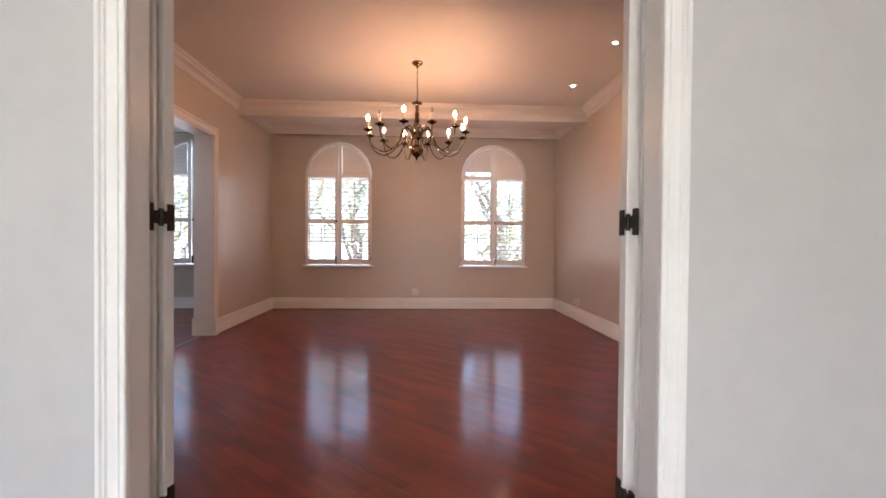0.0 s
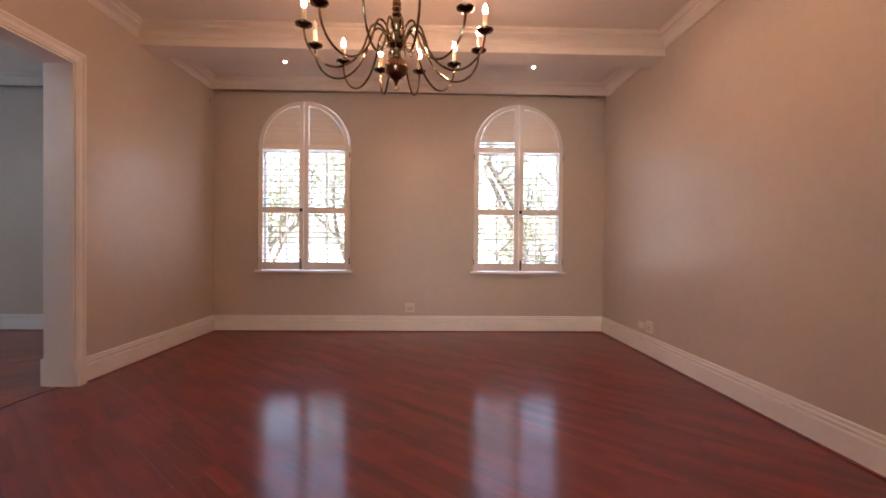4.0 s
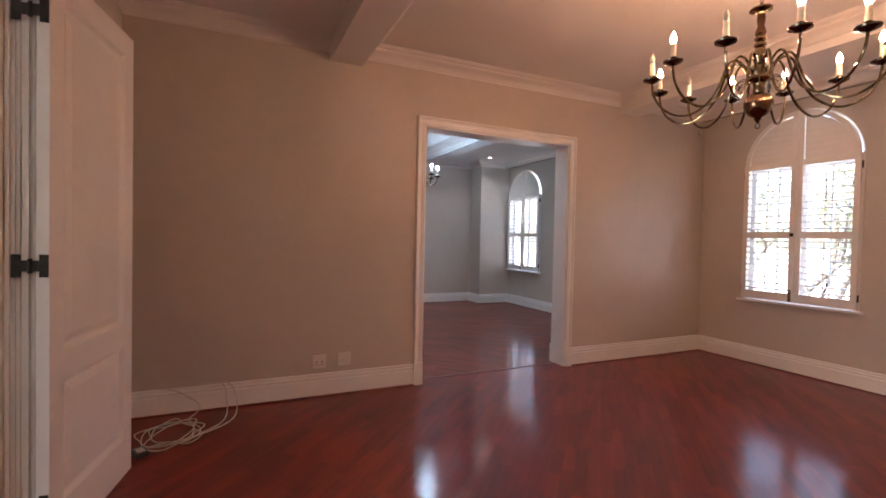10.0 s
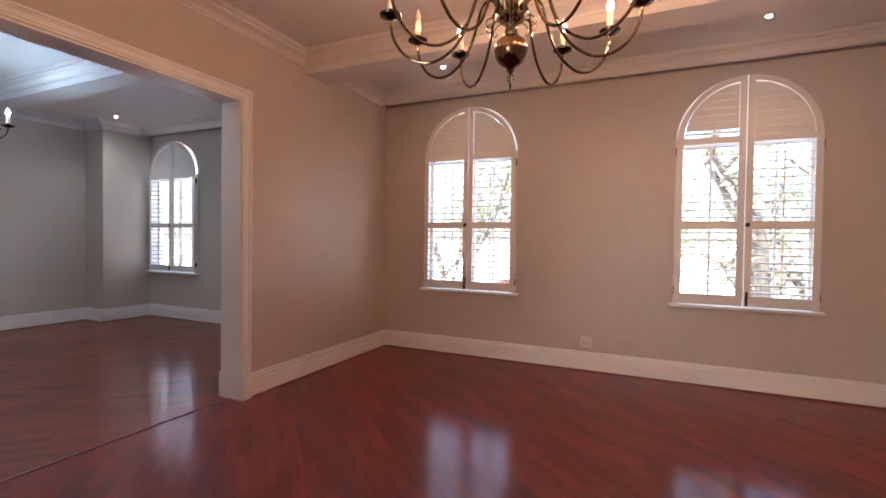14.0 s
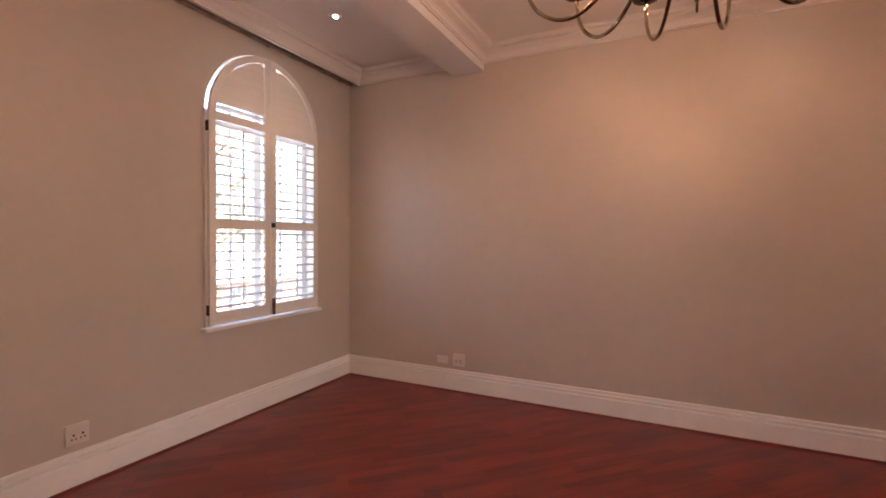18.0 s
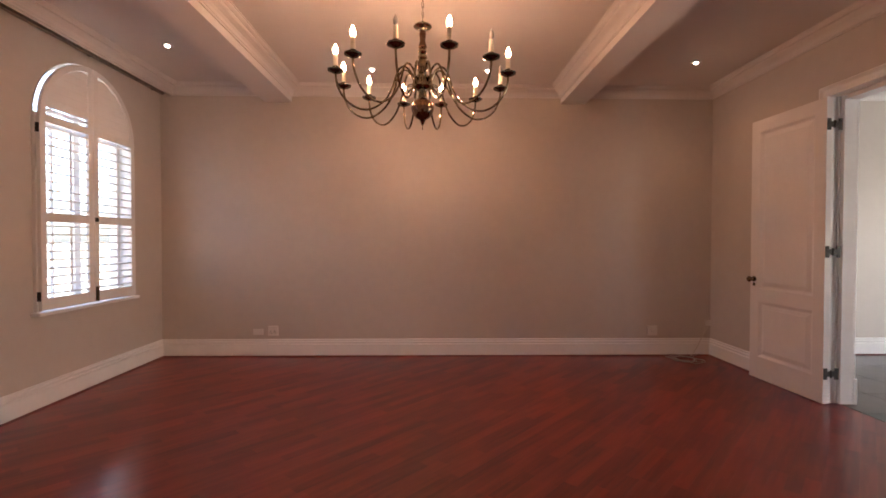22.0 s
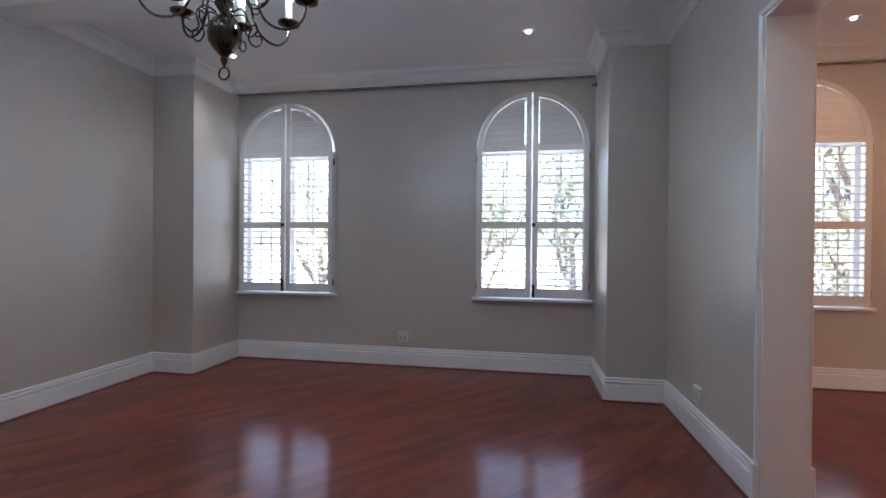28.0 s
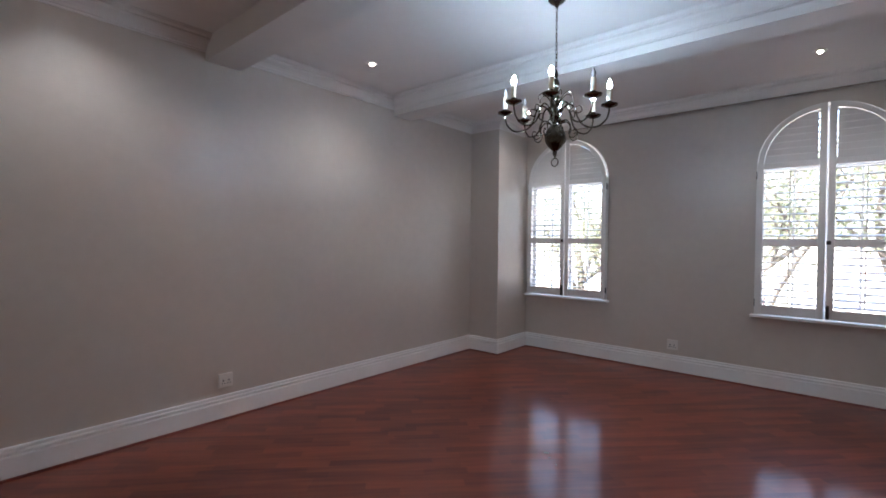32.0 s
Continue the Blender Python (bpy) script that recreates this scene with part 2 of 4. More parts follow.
def lathe(profile, seg=24, at=(0, 0, 0), flute=0.0, flutes=12):
    bm = bmesh.new()
    rings = []
    for r, z in profile:
        ring = []
        for i in range(seg):
            a = 2 * math.pi * i / seg
            rr = max(r, 1e-4) * (1 + flute * math.cos(flutes * a))
            ring.append(bm.verts.new((at[0] + rr * math.cos(a), at[1] + rr * math.sin(a), at[2] + z)))
        rings.append(ring)
    for a, b in zip(rings, rings[1:]):
        for i in range(seg):
            j = (i + 1) % seg
            bm.faces.new((a[i], a[j], b[j], b[i]))
    bm.faces.new(rings[0][::-1])
    bm.faces.new(rings[-1])
    return bm


def smooth_line(pts, n=8):
    ps = [Vector(p) for p in pts]
    ps = [2 * ps[0] - ps[1]] + ps + [2 * ps[-1] - ps[-2]]
    out = []
    for a, b, c, d in zip(ps, ps[1:], ps[2:], ps[3:]):
        for i in range(n):
            t = i / n
            out.append(0.5 * ((2 * b) + (c - a) * t + (2 * a - 5 * b + 4 * c - d) * t * t + (3 * b - a - 3 * c + d) * t ** 3))
    out.append(ps[-2])
    return out


def tube(bm, pts, r, seg=8, taper=1.0):
    pts = [Vector(p) for p in pts]
    up = Vector((0.13, 0.21, 0.97))
    rings = []
    n = len(pts)
    for i, p in enumerate(pts):
        d = (pts[min(i + 1, n - 1)] - pts[max(i - 1, 0)]).normalized()
        s = d.cross(up)
        if s.length < 0.05:
            s = d.cross(Vector((1, 0, 0)))
        s.normalize()
        u = s.cross(d)
        rr = r * (1 + (taper - 1) * i / max(1, n - 1))
        rings.append([bm.verts.new(p + rr * (math.cos(2 * math.pi * k / seg) * s + math.sin(2 * math.pi * k / seg) * u)) for k in range(seg)])
    for a, b in zip(rings, rings[1:]):
        for k in range(seg):
            j = (k + 1) % seg
            bm.faces.new((a[k], a[j], b[j], b[k]))
    bm.faces.new(rings[0])
    bm.faces.new(rings[-1][::-1])
    return bm


def moulding(profile, path, closed=False):
    """Sweeps a profile of (out, height) along a plan line; out points to the left of the way, corners are mitred."""
    bm = bmesh.new()
    ps = [Vector(p) for p in path]
    n = len(ps)
    rows = []
    for i, p in enumerate(ps):
        a = ps[i - 1] if (i > 0 or closed) else None
        b = ps[(i + 1) % n] if (i < n - 1 or closed) else None
        d1 = (p - a).normalized() if a is not None else (b - p).normalized()
        d2 = (b - p).normalized() if b is not None else d1
        n1, n2 = Vector((-d1.y, d1.x)), Vector((-d2.y, d2.x))
        m = (n1 + n2)
        m = m / max(0.2, m.dot(n1))
        rows.append([bm.verts.new((p.x + m.x * o, p.y + m.y * o, h)) for o, h in profile])
    k = len(profile)
    for i in range(n if closed else n - 1):
        a, b = rows[i], rows[(i + 1) % n]
        for j in range(k):
            bm.faces.new((a[j], b[j], b[(j + 1) % k], a[(j + 1) % k]))
    if not closed:
        bm.faces.new(rows[0][::-1])
        bm.faces.new(rows[-1])
    return bm


def structure(name, bm, mat, label="", category=""):
    ob = part(name, bm, mat)
    return tagged(ob, label, category, kind="structure")


# ---- plan ----
EAST, WEST, NORTH, SOUTH = 2.17, -2.69, 8.03, 1.75
LEAST, LWEST, LSOUTH = -2.91, -7.72, 1.74
TOP, BEAM = 3.06, 2.880
HALL_N = 1.56
OPEN_S, OPEN_N, OPEN_TOP = 4.127, 5.830, 2.437
DOOR_W, DOOR_E, DOOR_TOP = -1.080, 0.606, 2.490
WINDOWS = (-1.575, 1.079, -6.660, -3.994)
SILL, SPRING, RAD = 0.757, 2.285, 0.562


def arched_wall(x0, x1, y0, y1, z1, centres):
    bm = bmesh.new()
    xs = [x0]
    for c in sorted(centres):
        box(bm, xs[-1], c - RAD, y0, y1, -0.1, z1)
        box(bm, c - RAD, c + RAD, y0, y1, -0.1, SILL - 0.03)
        n = 28
        for i in range(n):
            a, b = math.pi * i / n, math.pi * (i + 1) / n
            pa, pb = (c - RAD * math.cos(a), SPRING + RAD * math.sin(a)), (c - RAD * math.cos(b), SPRING + RAD * math.sin(b))
            f = [bm.verts.new((pa[0], y, pa[1])) for y in (y0, y1)] + [bm.verts.new((pb[0], y, pb[1])) for y in (y0, y1)]
            t = [bm.verts.new((pa[0], y, z1)) for y in (y0, y1)] + [bm.verts.new((pb[0], y, z1)) for y in (y0, y1)]
            bm.faces.new((f[0], f[2], t[2], t[0]))
            bm.faces.new((f[1], t[1], t[3], f[3]))
            bm.faces.new((f[0], f[1], f[3], f[2]))
            bm.faces.new((t[0], t[2], t[3], t[1]))
        xs.append(c + RAD)
    box(bm, xs[-1], x1, y0, y1, -0.1, z1)
    return bm


structure("wall_north", arched_wall(-8.0, 2.45, NORTH, NORTH + 0.20, 3.3, WINDOWS), WALL, "beige painted wall with four arched windows", "wall")
structure("wall_east", boxes((EAST, EAST + 0.28, -3.2, NORTH, -0.1, 3.3)), WALL, "plain beige painted dining room wall", "wall")
structure("wall_between", boxes((LEAST, WEST, SOUTH, OPEN_S, -0.1, 3.3), (LEAST, WEST, OPEN_N, NORTH, -0.1, 3.3), (LEAST, WEST, OPEN_S, OPEN_N, OPEN_TOP, 3.3)), WALL,
          "beige painted wall with a wide cased opening", "wall")
for nm, y0, y1, paint, lab in (("wall_south", HALL_N + 0.02, SOUTH, WALL, "beige painted wall with a double doorway"), ("wall_hall_north", HALL_N, HALL_N + 0.0198, HALLP, "off-white painted hall wall round the doorway")):
    structure(nm, boxes((-8.0, DOOR_W - 0.014, y0, y1, -0.1, 3.3), (DOOR_E + 0.014, EAST, y0, y1, -0.1, 3.3), (DOOR_W - 0.014, DOOR_E + 0.014, y0, y1, DOOR_TOP + 0.014, 3.3)), paint, lab, "wall")
structure("wall_west", boxes((-8.0, LWEST, SOUTH, NORTH, -0.1, 3.3)), WALL, "plain grey-beige living room wall", "wall")
structure("pilaster_east", boxes((-3.385, LEAST, 7.31, NORTH, 0, TOP), bevel=0.006), WALL, "grey-beige painted wall pier beside the window", "pier")
structure("pilaster_west", boxes((LWEST, -7.265, 7.31, NORTH, 0, TOP), bevel=0.006), WALL, "grey-beige painted wall pier beside the window", "pier")

# ceilings stop short of the window wall, which leaves a dark curtain slot
CURT = 7.905
structure("ceiling_dining", boxes((WEST, EAST, SOUTH, CURT, TOP, TOP + 0.12)), CEIL, "pale painted plaster ceiling", "ceiling")
structure("ceiling_living", boxes((LWEST, LEAST, SOUTH, CURT, TOP, TOP + 0.12)), CEIL, "pale painted plaster ceiling", "ceiling")
structure("ceiling_slot", boxes((LWEST, EAST, CURT + 0.0125, NORTH, 3.125, 3.2)), CEIL, "shadowed top of the curtain slot", "ceiling")
for nm, x0, x1, ys in (("dining", WEST, EAST, ((3.23, 3.51), (6.56, 6.86))), ("living", LWEST, LEAST, ((3.84, 4.12), (5.86, 6.13)))):
    for y0, y1 in ys:
        structure("beam_" + nm, boxes((x0, x1, y0, y1, BEAM, TOP)), CEIL, "white plastered ceiling beam", "beam")

# floors below the wood strips
structure("subfloor", boxes((-8.0, EAST, HALL_N, NORTH, -0.1, -0.012)), EDGING, "dark joint base under the wood strips", "floor")

BASE = [(0, 0), (0.024, 0), (0.024, 0.134), (0.021, 0.140), (0.007, 0.142), (0.007, 0.153), (0.021, 0.156), (0.023, 0.162), (0.021, 0.169), (0.007, 0.172), (0.007, 0.182), (0.016, 0.184), (0.015, 0.195), (0, 0.199)]


def baseboard(name, path):
    ob = structure(name, moulding(BASE, path), TRIM, "white gloss moulded skirting board", "skirting")
    part("edge_strip", moulding([(0.0241, 0), (0.036, 0), (0.036, 0.006), (0.031, 0.012), (0.0241, 0.014)], path), EDGING, ob, "thin dark red floor bead")
    return ob


baseboard("baseboard_dining", [(DOOR_E + 0.085, SOUTH), (EAST, SOUTH), (EAST, NORTH), (WEST, NORTH), (WEST, OPEN_N + 0.085)])
baseboard("baseboard_dining_west", [(WEST, OPEN_S - 0.085), (WEST, SOUTH), (DOOR_W - 0.085, SOUTH)])
baseboard("baseboard_living", [(LEAST, OPEN_N + 0.036), (LEAST, 7.31), (-3.385, 7.31), (-3.385, NORTH), (-7.265, NORTH), (-7.265, 7.31), (LWEST, 7.31), (LWEST, SOUTH),
                               (LEAST, SOUTH), (LEAST, OPEN_S - 0.036)])

CORN = [(0, 2.945), (0.014, 2.945), (0.014, 2.958), (0.022, 2.962), (0.030, 2.978), (0.046, 2.994), (0.066, 3.004), (0.084, 3.012), (0.092, 3.020), (0.092, 3.032),
        (0.104, 3.036), (0.118, 3.044), (0.122, 3.052), (0.132, 3.054), (0.132, TOP - 0.001), (0, TOP - 0.001)]


def cornice(path, closed=True):
    return structure("cornice", moulding(CORN, path, closed), CEIL, "white stepped plaster cornice", "cornice")


def ring(x0, x1, y0, y1):
    return [(x0, y0), (x1, y0), (x1, y1), (x0, y1)]


cornice(ring(WEST, EAST, 3.51, 6.56))
cornice([(WEST, 3.23), (WEST, SOUTH), (EAST, SOUTH), (EAST, 3.23)], False)
cornice([(EAST, 6.86), (EAST, CURT), (WEST, CURT), (WEST, 6.86)], False)
cornice(ring(LWEST, LEAST, 4.12, 5.86))
cornice([(LWEST, 3.84), (LWEST, SOUTH), (LEAST, SOUTH), (LEAST, 3.84)], False)
cornice([(LEAST, 6.13), (LEAST, 7.31), (-3.385, 7.31), (-3.385, CURT), (-7.265, CURT), (-7.265, 7.31), (LWEST, 7.31), (LWEST, 6.13)], False)
# added bars: their brown draws the dark line where only shade lies
for x0, x1 in ((WEST + 0.01, EAST - 0.01), (-7.255, -3.395)):
    rail = tagged(new("curtain_rail"), "added brown bar darkening the shade line in the ceiling slot", "curtain rail", "curtain rails")
    part("shade_strip", boxes((x0, x1, NORTH - 0.050, NORTH - 0.018, 2.952, 2.990), bevel=0.004), SLOTSHADE, rail)
    for k in range(6):
        xk = x0 + 0.15 + (x1 - x0 - 0.3) * k / 5
        part("fixing", boxes((xk - 0.012, xk + 0.012, NORTH - 0.018, NORTH - 0.0005, 2.955, 2.985)), IRON, rail)
structure("slot_board", boxes((WEST, EAST, CURT, CURT + 0.012, 2.944, TOP + 0.1), (-7.265, -3.385, CURT, CURT + 0.012, 2.944, TOP + 0.1)), CEIL, "white edge board of the curtain slot", "trim")


# ---- casings ----
def casing(name, side, wall, a0, a1, top, out, width=0.085):
    """Moulded frame round an opening. side 'x': the wall's face is at x = wall and the opening runs in y; 'y': the other way. out: +1 or -1."""
    prof = [(0, 0), (width, 0), (width, 0.020), (width - 0.005, 0.027), (width - 0.016, 0.027), (width - 0.021, 0.019), (width - 0.026, 0.019), (width - 0.031, 0.013),
            (0.032, 0.012), (0.029, 0.0165), (0.022, 0.017), (0.019, 0.012), (0.014, 0.012), (0.011, 0.016), (0.003, 0.016), (0, 0.011)]
    if width < 0.05:
        prof = [(0, 0), (width, 0), (width, 0.008), (width * 0.85, 0.014), (width * 0.5, 0.018), (width * 0.15, 0.014), (0, 0.008)]
    bm = bmesh.new()
    pts = [(a0, 0.0, -1, 0), (a0, top, -1, 1), (a1, top, 1, 1), (a1, 0.0, 1, 0)]
    rows = []
    for a, z, da, dz in pts:
        r = []
        for w, d in prof:
            aa, zz, dd = a + da * w, z + dz * w, wall + out * d
            r.append(bm.verts.new((dd, aa, zz) if side == "x" else (aa, dd, zz)))
        rows.append(r)
    for p, q in zip(rows, rows[1:]):
        for j in range(len(prof)):
            k = (j + 1) % len(prof)
            bm.faces.new((p[j], q[j], q[k], p[k]))
    bm.faces.new(rows[0])
    bm.faces.new(rows[-1])
    ob = structure(name, bm, TRIM, "white moulded door casing", "casing")
    for a in ((a0 - width - 0.004, a0 + 0.004), (a1 - 0.004, a1 + width + 0.004)):
        lo, hi = sorted((wall, wall + out * 0.030))
        b = (lo, hi, a[0], a[1], 0, 0.205) if side == "x" else (a[0], a[1], lo, hi, 0, 0.205)
        part("plinth_block", boxes(b, bevel=0.003), TRIM, ob)
    return ob


casing("casing_dining", "x", WEST, OPEN_S, OPEN_N, OPEN_TOP, 1)
casing("casing_living", "x", LEAST, OPEN_S, OPEN_N, OPEN_TOP, -1, 0.030)
opening = structure("opening_lining", boxes((LEAST + 0.002, WEST - 0.002, OPEN_S + 0.012, OPEN_N - 0.012, OPEN_TOP - 0.012, OPEN_TOP)), TRIM, "white gloss lining of the wide opening", "lining")
for y0 in (OPEN_S, OPEN_N - 0.012):
    part("jamb", boxes((LEAST + 0.002, WEST - 0.002, y0, y0 + 0.0119, 0, OPEN_TOP)), TRIM, opening)
casing("casing_doorway_dining", "y", SOUTH, DOOR_W, DOOR_E, DOOR_TOP, 1)
casing("casing_doorway_hall", "y", HALL_N, DOOR_W + 0.040, DOOR_E - 0.040, DOOR_TOP - 0.035, -1)
lining = structure("door_lining", boxes((DOOR_W - 0.013, DOOR_W, HALL_N + 0.002, SOUTH - 0.002, 0, DOOR_TOP)), TRIM, "white gloss rebated door lining", "lining")
part("jamb", boxes((DOOR_E, DOOR_E + 0.013, HALL_N + 0.002, SOUTH - 0.002, 0, DOOR_TOP)), TRIM, lining)
part("head", boxes((DOOR_W - 0.013, DOOR_E + 0.013, HALL_N + 0.002, SOUTH - 0.002, DOOR_TOP + 0.0005, DOOR_TOP + 0.013)), TRIM, lining)
for x0, x1 in ((DOOR_W + 0.0005, DOOR_W + 0.040), (DOOR_E - 0.040, DOOR_E - 0.0005)):
    part("door_stop", boxes((x0, x1, HALL_N + 0.001, 1.665, 0, DOOR_TOP), bevel=0.003), TRIM, lining)
for sx, wx in ((1, DOOR_W), (-1, DOOR_E)):
    for y0, y1, d in ((1.672, 1.686, 0.013), (1.696, 1.703, 0.007), (1.712, 1.719, 0.007), (1.727, 1.7475, 0.016)):
        lo, hi = sorted((wx + sx * 0.0006, wx + sx * d))
        part("bead", boxes((lo, hi, y0, y1, 0, DOOR_TOP - 0.001), bevel=0.003), TRIM, lining)
part("door_stop", boxes((DOOR_W + 0.0405, DOOR_E - 0.0405, HALL_N + 0.001, 1.665, DOOR_TOP - 0.035, DOOR_TOP - 0.0005), bevel=0.003), TRIM, lining)
structure("threshold", boxes((-2.834, -2.806, OPEN_S + 0.012, OPEN_N - 0.012, -0.012, 0.004), bevel=0.002), EDGING, "dark red wood threshold strip", "threshold")


# ---- shuttered windows ----
def arc_ring(cx, r0, r1, y0, y1, a0, a1, n, zc=SPRING, foot=None):
    """A flat arched band between two radii, from angle a0 to a1; foot: straight legs down to that height."""
    bm = bmesh.new()
    pts = [(a0 + (a1 - a0) * i / n) for i in range(n + 1)]
    line = [((cx + r0 * math.cos(a), zc + r0 * math.sin(a)), (cx + r1 * math.cos(a), zc + r1 * math.sin(a))) for a in pts]
    if foot is not None:
        line = [((line[0][0][0], foot), (line[0][1][0], foot))] + line + [((line[-1][0][0], foot), (line[-1][1][0], foot))]
    rows = [[bm.verts.new((x, y, z)) for (x, z) in (p, q) for y in (y0, y1)] for p, q in line]
    for a, b in zip(rows, rows[1:]):
        for i, j in ((0, 1), (1, 3), (3, 2), (2, 0)):
            bm.faces.new((a[i], a[j], b[j], b[i]))
    bm.faces.new([rows[0][i] for i in (0, 1, 3, 2)])
    bm.faces.new([rows[-1][i] for i in (0, 1, 3, 2)])
    return bm


def arch_pane(cx, r, y0, y1, n=28):
    """One sheet of glass with a round head."""
    bm = bmesh.new()
    line = [(cx + r, SILL + 0.01)] + [(cx + r * math.cos(math.pi * i / n), SPRING + r * math.sin(math.pi * i / n)) for i in range(n + 1)] + [(cx - r, SILL + 0.01)]
    a, b = [bm.verts.new((x, y0, z)) for x, z in line], [bm.verts.new((x, y1, z)) for x, z in line]
    bm.faces.new(a)
    bm.faces.new(b[::-1])
    for i in range(len(line)):
        j = (i + 1) % len(line)
        bm.faces.new((a[i], a[j], b[j], b[i]))
    return bm


def slat(x0, x1, y, z, depth, thick, tilt, cut=None):
    """One louvre blade with rounded edges, turned about its length."""
    bm = bmesh.new()
    c, s = math.cos(tilt), math.sin(tilt)
    prof = [(-depth / 2, thick * 0.3), (-depth * 0.45, thick / 2), (depth * 0.45, thick / 2), (depth / 2, 0), (depth * 0.45, -thick / 2), (-depth * 0.45, -thick / 2), (-depth / 2, -thick * 0.3)]
    rows = [[bm.verts.new((x, y + a * c - b * s, z + a * s + b * c)) for a, b in prof] for x in (x0, x1)]
    if cut:
        for v in rows[0] + rows[1]:
            v.co.x = cut(v.co.x, v.co.z)
    for i in range(7):
        j = (i + 1) % 7
        bm.faces.new((rows[0][i], rows[0][j], rows[1][j], rows[1][i]))
    bm.faces.new(rows[0][::-1])
    bm.faces.new(rows[1])
    return bm


LO0, LO1, UP0, UP1, TR = 0.862, 1.462, 1.534, 2.240, 2.300


def shutter_leaf(win, cx, sgn, tilt, open_slats, gap, near_gap):
    """One leaf of a pair: sgn -1 is the west leaf, +1 the east one."""
    y0, y1 = NORTH - 0.058, NORTH - 0.030
    ym = (y0 + y1) / 2
    inner, outer = cx + sgn * gap, cx + sgn * 0.552
    st = 0.054
    leaf = new("shutter_leaf")
    leaf.parent = win
    lo, hi = sorted((inner, inner + sgn * st))
    zt = SPRING + 0.545
    part("stile", boxes((lo, hi, y0, y1, SILL + 0.012, zt), bevel=0.003), SHUT, leaf)
    lo, hi = sorted((outer - sgn * st, outer))
    part("stile", boxes((lo, hi, y0, y1, SILL + 0.012, SPRING), bevel=0.003), SHUT, leaf)
    a0, a1 = (0.0, math.pi / 2 - 0.10) if sgn > 0 else (math.pi, math.pi / 2 + 0.10)
    part("arched_stile", arc_ring(cx, 0.496, 0.544, y0, y1, a0, a1, 20), SHUT, leaf)
    xa, xb = sorted((inner + sgn * st, outer - sgn * st))
    for z0, z1 in ((SILL + 0.012, LO0), (LO1, UP0), (UP1, TR)):
        part("rail", boxes((xa, xb, y0, y1, z0, z1), bevel=0.003), SHUT, leaf)
    for z0, z1, n in ((LO0, LO1, 9), (UP0, UP1, 10)):
        for i in range(n):
            z = z0 + (z1 - z0) * (i + 0.5) / n
            part("slat", slat(xa + 0.003, xb - 0.003, ym, z, 0.062, 0.011, tilt + (0.07 if n == 10 else -0.05) + random.uniform(-0.03, 0.03)), SHUT, leaf)
        xm = (xa + xb) / 2
        part("tilt_rod", boxes((xm - 0.005, xm + 0.005, y0 - 0.020, y0 - 0.008, z0 + 0.03, z1 - 0.03), bevel=0.002), SHUT, leaf)
    # closed blades under the arch, their outer ends cut to the curve
    near = inner + sgn * (st + near_gap)

    def cut(x, z):
        lim = math.sqrt(max(0.0, (0.4930 if win.name in ("window_2", "window_4") else 0.4945) ** 2 - max(0.0, z - SPRING) ** 2))
        far = max(sgn * (near - cx), lim)
        return cx + sgn * (far if abs(x - near) > 0.001 else sgn * (near - cx))
    for i in range(7):
        z = TR + 0.036 + i * 0.0640
        ang = -0.10 if i in open_slats else -1.36 + random.uniform(-0.02, 0.02)
        a, b = sorted((near, near + sgn * 0.4))
        part("slat", slat(a, b, ym, z, 0.072, 0.008, ang, cut), SHUT, leaf)
    if near_gap > 0.003:
        lo, hi = sorted((inner + sgn * (st + 0.0004), near - sgn * 0.0004))
        for i in range(8):
            z = TR + 0.004 + i * 0.0640
            part("slat_pin", boxes((lo, hi, ym - 0.010, ym + 0.010, z - 0.0075, z + 0.0075)), SHUT, leaf)
    lo, hi = sorted((outer + sgn * 0.001, outer + sgn * 0.007))
    for z in (2.185, 0.880):
        part("hinge", boxes((lo, hi, y0 + 0.004, NORTH - 0.0005, z - 0.036, z + 0.036), bevel=0.001), IRON, leaf, "dark metal hinge")
    return leaf


